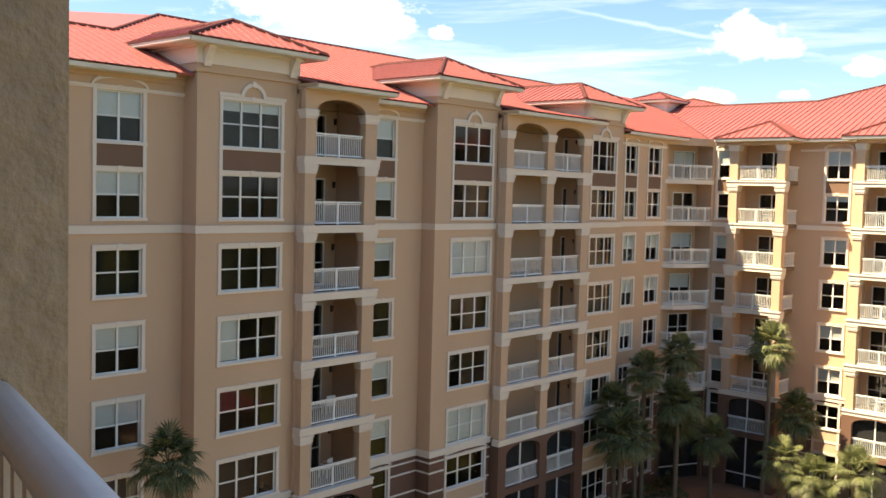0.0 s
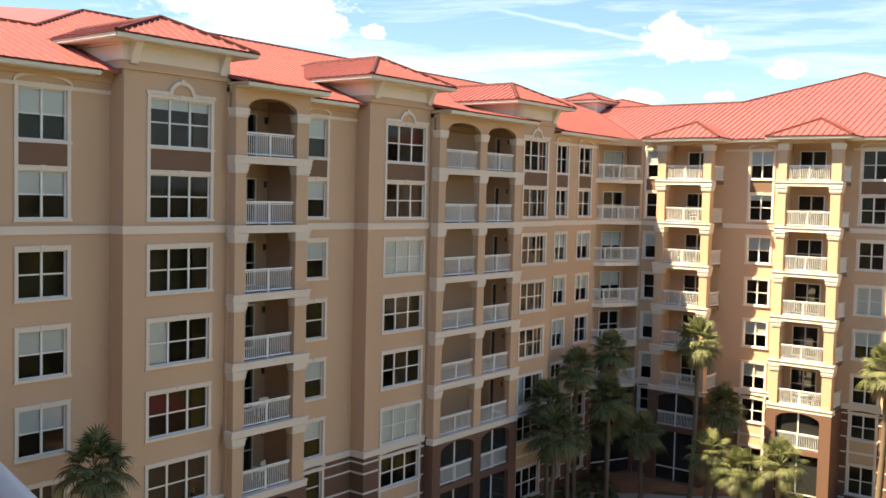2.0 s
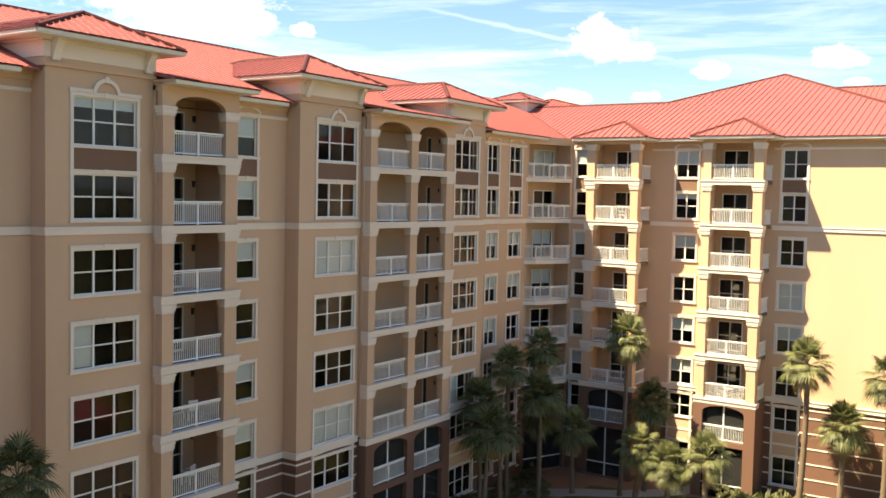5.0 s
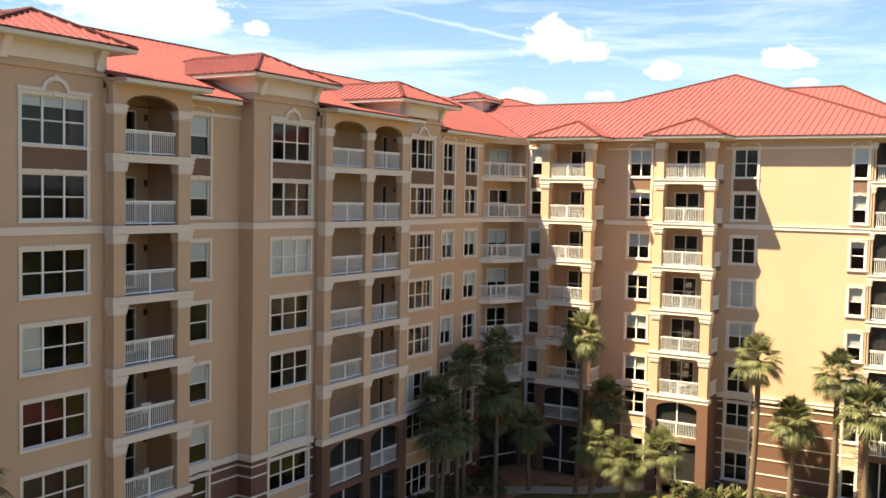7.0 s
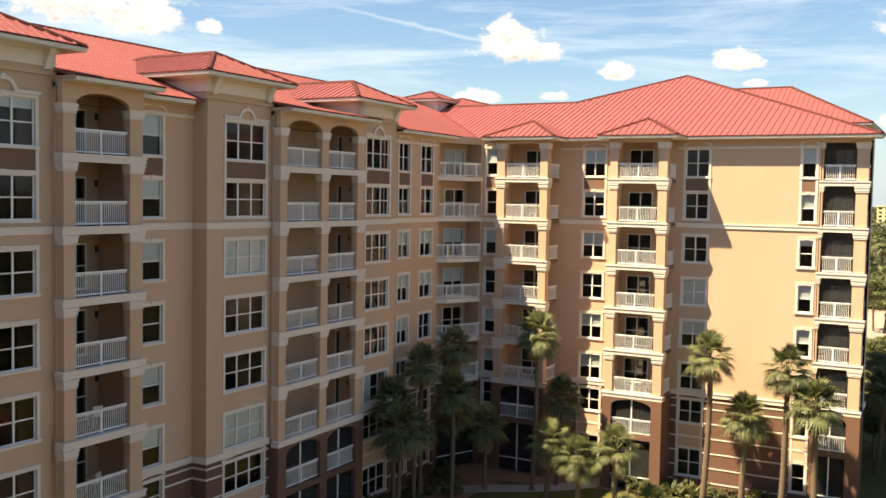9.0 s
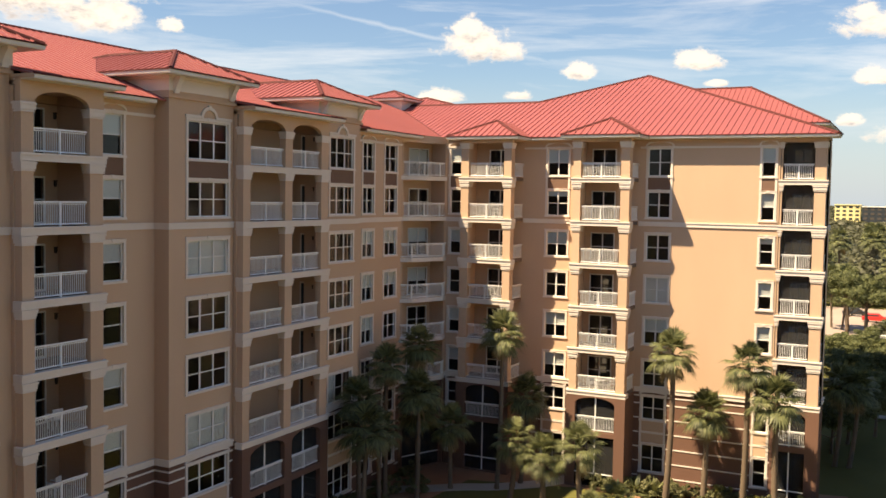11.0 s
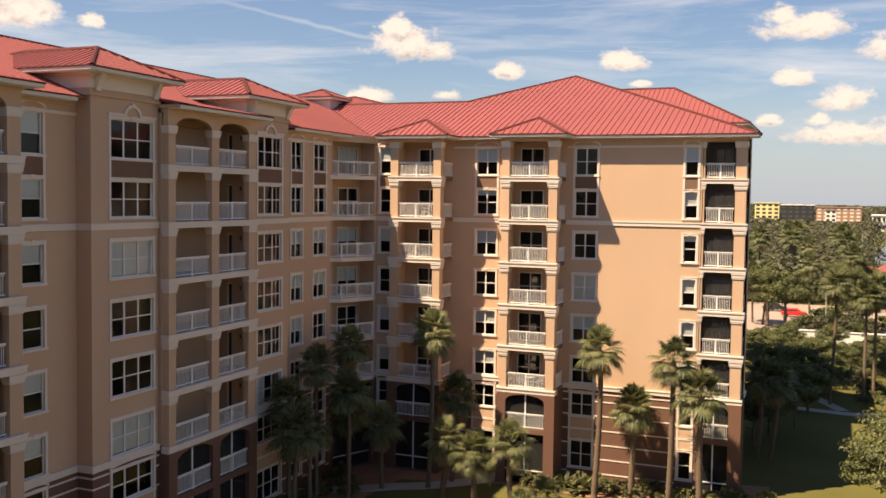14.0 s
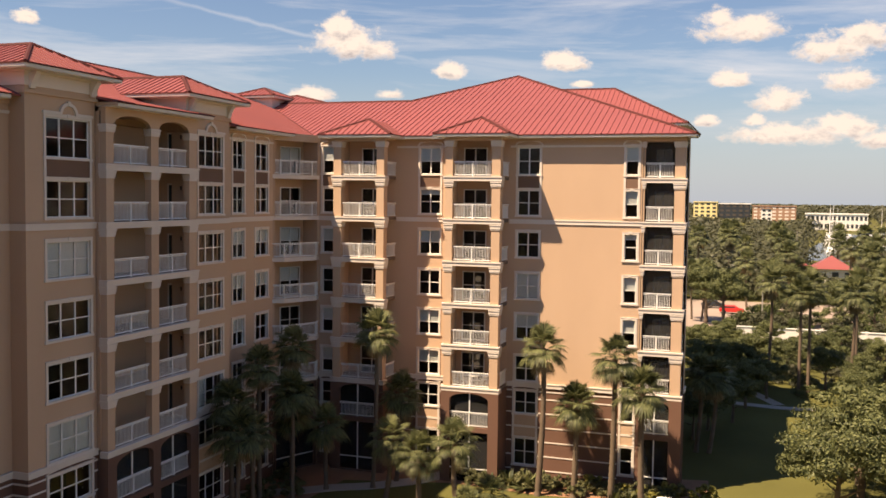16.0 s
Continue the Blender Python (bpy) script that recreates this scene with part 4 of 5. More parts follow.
def frond(bm, base, az, el, petiole, fan, droop, rnd, mi=0, leaflets=21, thin=0.042):
    d = Vector((math.cos(az) * math.cos(el), math.sin(az) * math.cos(el), math.sin(el)))
    side = Vector((-math.sin(az), math.cos(az), 0))
    upv = side.cross(d) * -1
    hub = base + d * petiole + Vector((0, 0, -0.10 * petiole * math.cos(el)))
    w = 0.022
    a = [bm.verts.new(base + side * s * w) for s in (-1, 1)]
    b = [bm.verts.new(hub + side * s * w) for s in (1, -1)]
    bm.faces.new((*a, *b)).material_index = mi
    tilt = (d + Vector((0, 0, -0.35))).normalized()
    for i in range(leaflets):
        t = -1 + 2 * i / (leaflets - 1)
        ang = t * radians(118)
        way = (tilt * math.cos(ang) + side * math.sin(ang)).normalized()
        ln = fan * (1.0 - 0.22 * abs(t)) * rnd.uniform(0.85, 1.1)
        cross = (side * math.cos(ang) - tilt * math.sin(ang)).normalized()
        mid = hub + way * ln * 0.55 + Vector((0, 0, -droop * 0.12 * ln))
        tip = hub + way * ln * 0.96 + Vector((0, 0, -droop * 0.55 * ln))
        ww = fan * thin
        v = [bm.verts.new(hub), bm.verts.new(mid + cross * ww), bm.verts.new(tip), bm.verts.new(mid - cross * ww)]
        bm.faces.new(v).material_index = mi


def palm_crown(seed, n=36, petiole=0.92, fan=1.0, dry=5, thin=0.048, leaflets=21):
    rnd = random.Random(seed)
    bm = bmesh.new()
    for i in range(n):
        f = i / (n - 1)
        el = radians(84 - 106 * f ** 0.9 + rnd.uniform(-10, 10))
        az = i * 2.39996 + rnd.uniform(-0.3, 0.3)
        frond(bm, Vector((0, 0, -0.25 * f)), az, el, petiole * rnd.uniform(0.8, 1.2), fan * rnd.uniform(0.8, 1.1), 0.35 + 0.55 * f, rnd, 0, leaflets, thin)
    for i in range(dry):
        frond(bm, Vector((0, 0, -0.3)), rnd.uniform(0, 6.28), radians(rnd.uniform(-78, -52)), petiole * 0.9, fan * 0.8, 0.5, rnd, 1)
    return mesh_of(bm, "crown", (PALM, PALMDRY))


def palm_trunk(h, r, seed, boots=0.0):
    rnd = random.Random(seed)
    bm = bmesh.new()
    rings = []
    n = max(10, int(h / 0.22))
    bx, by = rnd.uniform(-0.45, 0.45), rnd.uniform(-0.3, 0.3)
    for i in range(n + 1):
        t = i / n
        rr = r * (1.12 - 0.32 * t) * (1.09 if i % 2 else 0.9) * rnd.uniform(0.95, 1.06)
        if i == 0:
            rr *= 1.3
        if t > 1 - boots:
            rr *= 1.35 if i % 2 else 1.0
        cx, cy = bx * math.sin(t * 2.2), by * math.sin(t * 2.2)
        rings.append([bm.verts.new((cx - bx * math.sin(2.2) + rr * math.cos(k * 0.7854), cy - by * math.sin(2.2) + rr * math.sin(k * 0.7854), t * h)) for k in range(8)])
    for a, b in zip(rings, rings[1:]):
        for k in range(8):
            bm.faces.new((a[k], a[(k + 1) % 8], b[(k + 1) % 8], b[k]))
    return mesh_of(bm, "trunk", BARK, True)


CROWNS = [palm_crown(21), palm_crown(22, 33, 0.98, 0.97, 7), palm_crown(23, 38, 0.9, 1.0, 4)]
SABAL = [palm_crown(31, 44, 1.05, 0.9, 3, 0.03, 27), palm_crown(32, 40, 1.1, 0.88, 2, 0.03, 27)]


def palm(x, y, h, size=1.0, kind=0, r=0.16, label="fan palm with a ringed brown trunk and green crown", group="garden palms"):
    ob = tagged(new("palm_tree"), label, "palm tree", group)
    ob.location = (x, y, 0)
    pool = SABAL if kind else CROWNS
    part("trunk", palm_trunk(h - 0.1, r, int(x * 13 + y * 7) & 255, 0.25 if kind else 0.12), None, ob, "brown ringed trunk")
    part("crown", RP.choice(pool), None, ob, "green fan-shaped fronds", Matrix.Translation((0, 0, h)) @ Matrix.Rotation(RP.uniform(0, 6.28), 4, "Z") @ Matrix.Scale(size, 4))
    return ob


for x, y, h, s in ((-14.4, 64.2, 10.4, 1.1), (-9.45, 64.0, 10.0, 1.08), (-12.1, 64.5, 6.5, 1.1), (-7.5, 63.2, 8.0, 1.18)):
    palm(x, y, h, s, r=0.2, label="tall fan palm in sun before the lit wall")
palm(-25.74, 61.5, 11.2, 1.1, label="tall fan palm with its crown in sun")
for x, y, h, s in ((-24.64, 63.6, 6.4, 1.1), (-31.3, 59.6, 10.0, 1.0), (-32.0, 56.2, 9.2, 0.95), (-31.7, 52.2, 7.5, 1.05), (-31.0, 53.6, 5.4, 0.95), (-30.2, 50.4, 6.2, 1.1), (-29.8, 56.8, 7.4, 1.1), (-30.6, 58.2, 5.6, 1.0), (-28.9, 60.0, 4.6, 1.0), (-31.2, 19.6, 10.3, 0.9)):
    palm(x, y, h, s, label="fan palm standing in deep shade by the wall")
for x, y, h, s in ((-23.3, 58.0, 4.7, 0.95), (-21.2, 58.0, 3.95, 0.98), (-18.75, 58.0, 4.85, 1.02), (-16.4, 58.6, 1.5, 0.8), (-17.6, 57.0, 1.3, 0.7)):
    palm(x, y, h, s, 1, 0.19, "short cabbage palm with a bushy pale green crown")


def clump_crown(seed, n, rad, leaf, mat, lumps=26, flat=0.75):
    """A crown of small leaves in uneven lumps with gaps."""
    rnd = random.Random(seed)
    centres = []
    for _ in range(lumps):
        a, b = rnd.uniform(0, 6.283), math.asin(rnd.uniform(-0.55, 1))
        q = rnd.uniform(0.45, 0.95)
        centres.append((Vector((math.cos(a) * math.cos(b) * rad * q, math.sin(a) * math.cos(b) * rad * q, math.sin(b) * rad * q * flat)), rad * rnd.uniform(0.13, 0.32)))
    verts, faces = [], []
    for i in range(n):
        c, r = centres[i % lumps]
        d = Vector((rnd.gauss(0, 1), rnd.gauss(0, 1), rnd.gauss(0.35, 0.9))).normalized()
        p = c + Vector((d.x, d.y, d.z * 0.55)) * r * rnd.uniform(0.55, 1.1)
        nrm = (d + Vector((rnd.gauss(0, 0.5), rnd.gauss(0, 0.5), rnd.gauss(0.2, 0.5)))).normalized()
        t = nrm.orthogonal().normalized()
        t = (Matrix.Rotation(rnd.uniform(0, 6.28), 3, nrm) @ t)
        u = nrm.cross(t)
        s = leaf * rnd.uniform(0.6, 1.3)
        k = len(verts)
        verts += [tuple(p - t * s), tuple(p + u * s * 0.45 + nrm * s * 0.12), tuple(p + t * s), tuple(p - u * s * 0.45 + nrm * s * 0.12)]
        faces.append((k, k + 1, k + 2, k + 3))
    me = bpy.data.meshes.new("crown")
    me.from_pydata(verts, [], faces)
    me.materials.append(mat)
    return me


def limb(bm, a, b, r0, r1, n=7):
    a, b = Vector(a), Vector(b)
    q = (b - a).to_track_quat("Z", "Y").to_matrix()
    va = [bm.verts.new(a + q @ Vector((r0 * math.cos(6.283 * k / n), r0 * math.sin(6.283 * k / n), 0))) for k in range(n)]
    vb = [bm.verts.new(b + q @ Vector((r1 * math.cos(6.283 * k / n), r1 * math.sin(6.283 * k / n), 0))) for k in range(n)]
    for k in range(n):
        bm.faces.new((va[k], va[(k + 1) % n], vb[(k + 1) % n], vb[k]))


def tree_trunk(h, r, rad, seed):
    rnd = random.Random(seed)
    bm = bmesh.new()
    limb(bm, (0, 0, 0), (0.1, 0.05, h * 0.5), r * 1.25, r)
    limb(bm, (0.1, 0.05, h * 0.5), (0.0, 0.1, h), r, r * 0.5)
    for i in range(7):
        a = i * 0.9 + rnd.uniform(-0.3, 0.3)
        z = h * rnd.uniform(0.45, 0.95)
        limb(bm, (0.05, 0.05, z), (math.cos(a) * rad * 0.65, math.sin(a) * rad * 0.65, z + rad * rnd.uniform(0.2, 0.6)), r * 0.45, r * 0.1, 5)
    return mesh_of(bm, "trunk", BARK, True)


TREE_MESHES = [(tree_trunk(4.0, 0.22, 3.4, k), clump_crown(40 + k, 15000, 3.8, 0.13, TREELEAF, 60, 0.7)) for k in range(3)]


def tree(x, y, s=1.0, k=0, z=0.0, label="broad leafy green tree", sz=1.0):
    ob = tagged(new("tree"), label, "tree", "garden trees")
    ob.matrix_basis = Matrix.Translation((x, y, z)) @ Matrix.Rotation(RP.uniform(0, 6.28), 4, "Z") @ Matrix.Diagonal((s, s, s * sz, 1))
    tr, cr = TREE_MESHES[k % 3]
    part("trunk", tr, None, ob)
    part("crown", cr, None, ob, "dense small green leaves", Matrix.Translation((0, 0, 5.2)))
    return ob


for x, y, s, k in ((4.6, 63.0, 0.95, 0), (6.2, 67.5, 1.1, 2), (9.8, 71.0, 1.1, 1), (6.8, 75.0, 0.85, 2), (9.0, 63.0, 1.0, 1), (12.0, 68.0, 1.2, 0), (9.5, 80.0, 0.8, 2), (13.0, 86.0, 0.8, 0)):
    tree(x, y, s, k, label="broad leafy tree in sun beside the lawn")
for x, y, s, k in ((-6.0, 106.0, 0.75, 0), (-2.6, 110.0, 0.72, 1), (-7.4, 114.0, 0.8, 2), (-0.6, 116.0, 0.7, 0), (2.5, 118.0, 0.6, 1), (-5.0, 121.0, 0.8, 2), (-5.6, 96.0, 0.6, 1), (-4.6, 88.0, 0.62, 0), (-2.6, 92.0, 0.6, 2), (-1.6, 99.0, 0.62, 1), (-5.6, 84.0, 0.55, 2), (0.4, 104.5, 0.6, 0)):
    tree(x, y, s, k, label="dark leafy tree in the shade of the building")
for x, y, s, k in ((6.5, 112.0, 0.6, 1), (10.0, 106.0, 0.65, 2), (14.5, 112.0, 0.6, 0), (9.0, 98.0, 0.6, 0), (13.5, 97.0, 0.65, 1), (17.0, 104.0, 0.7, 2), (13.0, 122.0, 0.6, 1), (5.0, 130.0, 0.55, 0), (9.5, 134.0, 0.6, 2), (0.5, 134.0, 0.6, 1), (17.0, 130.0, 0.6, 0)):
    tree(x, y, s, k, label="yellow-green leafy tree beyond the lawn")
for x, y, h, s in ((0.6, 109.0, 12.0, 1.2), (3.6, 108.0, 11.0, 1.2), (4.6, 110.0, 11.5, 1.25), (8.9, 109.0, 11.0, 1.3), (12.6, 112.0, 12.4, 1.3), (10.6, 126.0, 11.0, 1.3), (15.5, 116.0, 11.4, 1.3), (16.0, 140.0, 12.0, 1.4),
                   (-3.7, 80.3, 6.2, 1.1), (-4.8, 79.8, 6.6, 1.1), (-12.2, 170.0, 8.6, 1.5), (-10.0, 168.0, 8.7, 1.5), (-8.0, 220.0, 13.0, 1.7), (3.0, 236.0, 12.0, 1.7), (18.5, 216.0, 10.0, 1.6), (22.0, 250.0, 13.0, 1.7), (19.0, 150.0, 11.0, 1.3)):
    palm(x, y, h, s, 0, 0.17, "tall slim palm among the far trees", "far palms")

for i in range(26):
    y = RP.uniform(185, 330)
    x = y * (RP.uniform(-0.085, 0.025) if i % 3 else RP.uniform(0.06, 0.14))
    palm(x, y, RP.uniform(9.0, 13.5), RP.uniform(1.5, 1.9), 0, 0.2, "tall slim palm among the far trees", "far palms")
for x, y, s, k in ((15, 48, 1.1, 0), (20, 58, 1.2, 1), (16, 74, 1.0, 2), (25, 50, 1.2, 2), (27, 68, 1.3, 0), (23, 82, 1.1, 1), (34, 58, 1.3, 1), (36, 76, 1.3, 2), (32, 92, 1.2, 0), (44, 66, 1.4, 0), (46, 86, 1.4, 1), (54, 76, 1.4, 2), (55, 98, 1.4, 0), (40, 104, 1.2, 1)):
    tree(x, y, s, k, label="leafy tree across the court, mirrored in the windows")

BUSHES = [clump_crown(80 + k, 2600, 2.6, 0.15, m, 26, 0.62) for k, m in enumerate((LEAF, TREELEAF, FARLEAF))]


def bush(x, y, s, k):
    ob = tagged(new("bush", BUSHES[k]), ("dense dark green bush", "dense mid-green bush", "dull olive bush")[k] + " among the far planting", "bush", "far bushes")
    ob.matrix_basis = Matrix.Translation((x, y, 0.55 * s)) @ Matrix.Rotation(RP.uniform(0, 6.28), 4, "Z") @ Matrix.Scale(s, 4)


for i in range(64):
    y = RP.uniform(103, 146)
    x = y * RP.uniform(-0.055, 0.175)
    if y < 110 and x < 3.5:
        continue
    bush(x, y, RP.uniform(0.6, 1.25), RP.choice((0, 1, 1, 2)))
for i in range(34):
    y = RP.uniform(150, 185)
    ratio = RP.uniform(-0.02, 0.15)
    if 0.035 < ratio < 0.055:
        continue
    bush(y * ratio, y, RP.uniform(0.9, 1.6), RP.choice((0, 1, 2)))
for x, y, s, k in ((-6.6, 163.0, 1.25, 0), (-9.4, 166.0, 1.3, 1), (4.0, 166.0, 0.95, 0), (11.5, 168.0, 1.0, 1), (16.0, 160.0, 0.95, 2), (22.0, 170.0, 1.1, 0), (2.0, 196.0, 1.2, 1), (5.0, 208.0, 1.2, 2), (22.0, 204.0, 1.2, 1)):
    tree(x, y, s, k, label="olive leafy tree beside the parking area")

# shrubs at the foot of the north wing
SHRUBS = [clump_crown(60 + k, 800, 0.75, 0.085, SHRUBLEAF, 14, 0.8) for k in range(2)] + [clump_crown(66, 620, 0.7, 0.10, LEAFLIGHT, 12, 0.8)]


def shrub(x, y, s, k, label):
    ob = tagged(new("shrub", SHRUBS[k]), label, "shrub", "shrubs in the bed")
    ob.matrix_basis = Matrix.Translation((x, y, 0.32 * s)) @ Matrix.Rotation(RP.uniform(0, 6.28), 4, "Z") @ Matrix.Scale(s, 4)
    return ob


for i in range(46):
    x = -20.6 + 15.6 * (i / 45) + RP.uniform(-0.3, 0.3)
    y = RP.choice((65.0, 65.6, 66.2, 66.7)) + RP.uniform(-0.3, 0.3)
    k = 2 if (RP.random() < 0.22 and x > -12) else RP.choice((0, 1))
    shrub(x, y, RP.uniform(0.8, 1.35), k, "low yellow-green shrub in the mulch bed" if k == 2 else "low green shrub in the mulch bed")
for x, y, s in ((-3.9, 66.6, 1.35), (-3.1, 66.9, 1.3), (-6.7, 65.2, 1.0), (-7.9, 65.4, 1.1), (-9.0, 65.6, 1.0)):
    shrub(x, y, s, 2, "yellow-flowering shrub at the building corner")
for i in range(26):
    shrub(-32.2 + RP.uniform(-0.8, 2.2), RP.uniform(40, 64), RP.uniform(0.9, 1.7), RP.choice((0, 1)), "dark shrub in the shaded bed")


def agave(x, y, s):
    rnd = random.Random(int(x * 10))
    bm = bmesh.new()
    for i in range(34):
        az, el = i * 2.4, radians(rnd.uniform(8, 75))
        d = Vector((math.cos(az) * math.cos(el), math.sin(az) * math.cos(el), math.sin(el)))
        sd = Vector((-math.sin(az), math.cos(az), 0)) * 0.06
        m = d * 0.55
        t = d * 1.05 + Vector((0, 0, -0.12))
        v = [bm.verts.new(p) for p in (sd * 0.5, m + sd, t, m - sd, -sd * 0.5)]
        bm.faces.new(v)
    ob = tagged(new("spiky_plant", mesh_of(bm, "spiky_plant", PALM)), "spiky green rosette plant in the bed", "plant", "shrubs in the bed")
    ob.matrix_basis = Matrix.Translation((x, y, 0.1)) @ Matrix.Scale(s, 4)


agave(-15.6, 64.9, 1.6)
agave(-16.9, 65.2, 1.4)
agave(-18.2, 64.6, 1.4)
agave(-9.2, 64.2, 1.2)
agave(-8.4, 64.4, 1.1)
bm = boxes((-0.45, 0.45, -0.3, 0.3, 0.0, 0.75), (-0.5, 0.5, -0.34, 0.34, 0.75, 0.83))
tagged(part("utility_box", bm, WHITE, None, m=Matrix.Translation((-6.0, 63.9, 0))), "white utility box in the planting bed", "utility box")

# ------------------------------------------------------------ far distance
RF = random.Random(5)


def far_woods():
    verts, faces = [], []
    for i in range(1500):
        y = 185 + 1700 * RF.random() ** 1.7
        ratio = RF.uniform(-0.115, 0.22)
        x = y * ratio
        if 158 < y < 205 and -26 < x < 44:
            continue
        if 355 < y < 900 and x > 8 + (y - 360) * 0.06 and RF.random() < 0.93:
            continue
        if 215 < y < 345 and 0.03 < ratio < 0.105 and RF.random() < 0.9:
            continue
        R = RF.uniform(3.0, 6.0) * (1 + y / 2500)
        H = RF.uniform(5.0, 9.0)
        if y < 355 and ratio > 0.035:
            H *= 0.5
        if 560 < y < 1010 and -0.085 < ratio < 0.03:
            H *= 0.5
        n = 70 if y > 600 else 220
        for _ in range(n):
            d = Vector((RF.gauss(0, 1), RF.gauss(0, 1), abs(RF.gauss(0, 1)))).normalized()
            p = Vector((x, y, 1.5)) + Vector((d.x * R, d.y * R, d.z * H)) * RF.uniform(0.75, 1.05)
            s = R * (RF.uniform(0.10, 0.20) if y > 600 else RF.uniform(0.045, 0.10))
            t = Vector((RF.gauss(0, 1), RF.gauss(0, 1), RF.gauss(0, 1))).normalized()
            u = t.cross(d).normalized()
            t = u.cross(d).normalized() + d * 0.3
            k = len(verts)
            verts.extend((tuple(p - t * s), tuple(p + u * s), tuple(p + t * s), tuple(p - u * s)))
            faces.append((k, k + 1, k + 2, k + 3))
    for i in range(700):
        y = RF.uniform(1700, 4200)
        x = y * RF.uniform(-0.115, 0.22)
        R, H = RF.uniform(14, 30), RF.uniform(7, 13)
        for _ in range(26):
            d = Vector((RF.gauss(0, 1), RF.gauss(0, 1), abs(RF.gauss(0, 0.6)))).normalized()
            p = Vector((x + d.x * R, y + d.y * R, d.z * H))
            t = d.orthogonal().normalized() * R * 0.3
            u = d.cross(t) * 0.5
            k = len(verts)
            verts.extend((tuple(p - t), tuple(p + u), tuple(p + t), tuple(p - u)))
            faces.append((k, k + 1, k + 2, k + 3))
    for i in range(420):
        x, y = RF.uniform(70, 420), RF.uniform(-60, 330)
        if x < y * 0.23:
            continue
        R, H = RF.uniform(4, 8), RF.uniform(6, 11)
        for _ in range(40):
            d = Vector((RF.gauss(0, 1), RF.gauss(0, 1), abs(RF.gauss(0, 1)))).normalized()
            p = Vector((x, y, 1.0)) + Vector((d.x * R, d.y * R, d.z * H)) * RF.uniform(0.75, 1.05)
            t = d.orthogonal().normalized() * R * 0.3
            u = d.cross(t)
            k = len(verts)
            verts.extend((tuple(p - t), tuple(p + u), tuple(p + t), tuple(p - u)))
            faces.append((k, k + 1, k + 2, k + 3))
    for i in range(1300):
        d0, a0 = 380 + 2600 * RF.random() ** 1.4, radians(RF.uniform(14, 84))
        x, y = d0 * math.sin(a0), d0 * math.cos(a0)
        R, H = RF.uniform(10, 22) * (1 + d0 / 2500), RF.uniform(9, 15)
        if x < y * 0.23 + 30:
            continue
        for _ in range(24):
            d = Vector((RF.gauss(0, 1), RF.gauss(0, 1), abs(RF.gauss(0, 0.8)))).normalized()
            p = Vector((x + d.x * R, y + d.y * R, d.z * H))
            t = d.orthogonal().normalized() * R * 0.32
            u = d.cross(t) * 0.6
            k = len(verts)
            verts.extend((tuple(p - t), tuple(p + u), tuple(p + t), tuple(p - u)))
            faces.append((k, k + 1, k + 2, k + 3))
    me = bpy.data.meshes.new("far_woods")
    me.from_pydata(verts, [], faces)
    me.materials.append(FARLEAF)
    tagged(new("far_woods", me), "wooded land stretching to the horizon", "trees", kind="stuff")


far_woods()
FARYELLOW = surface("yellow_render", (0.72, 0.62, 0.30), 0.9, 3, 0.08, 0, 0.05)
FARBROWN = surface("far_brown_render", (0.34, 0.20, 0.13), 0.9, 3, 0.1, 0, 0.05)
FARWHITE = surface("far_white_render", (0.75, 0.72, 0.66), 0.9, 3, 0.08, 0, 0.05)
REDPAINT = surface("red_paint", (0.55, 0.035, 0.03), 0.35, 5, 0.05, 0, 0.5)
TYRE = surface("black_rubber", (0.02, 0.02, 0.02), 0.9, 20, 0.1, 0.1)


def far_block(x0, x1, y, depth, h, mat, floors, cols, label, roofmat=None, dark=FARDARK):
    ob = tagged(new("building"), label, "building", "far buildings")
    ob.location = (0, 0, 0)
    part("wall", boxes((x0, x1, y, y + depth, 0, h)), mat, ob)
    part("roof", boxes((x0 - 0.6, x1 + 0.6, y - 0.6, y + depth + 0.6, h, h + 0.9)), roofmat or mat, ob)
    fh, cw = h / floors, (x1 - x0) / cols
    for i in range(floors):
        for j in range(cols):
            a, z = x0 + cw * (j + 0.22), fh * (i + 0.3)
            part("window", boxes((a, a + cw * 0.56, y - 0.12, y + 0.1, z, z + fh * 0.5)), dark, ob)


far_block(-72, -49, 1000, 20, 19, FARYELLOW, 5, 4, "pale yellow block of flats among far trees")
far_block(-47, -17, 990, 18, 17.5, FARDARK, 4, 5, "dark glazed block among far trees", FARWHITE, ROOM_SHADE)
far_block(-6, 3, 900, 14, 14, FARWHITE, 4, 2, "white and brown far block of flats", FARBROWN)
far_block(-14, 24, 930, 18, 16, FARBROWN, 5, 7, "brown far block of flats with pale balconies", FARBROWN, TRIM)
far_block(27, 69, 760, 18, 11.5, FARWHITE, 2, 14, "long white marina building with dark bays")
# white boundary wall beyond the trees
for k in range(9):
    x = -4 + k * 6
    wl = tagged(new("boundary_wall"), "long low cream garden wall in sun", "wall", "boundary wall stretches")
    part("wall_panel", boxes((x, x + 5.6, 147.6, 147.9, 0, 2.0)), FARWHITE, wl)
    part("pier", boxes((x + 5.6, x + 6, 147.5, 148.0, 0, 2.2)), FARWHITE, wl)
    part("coping", boxes((x, x + 5.6, 147.5, 148.0, 2.0, 2.12)), FARWHITE, wl)


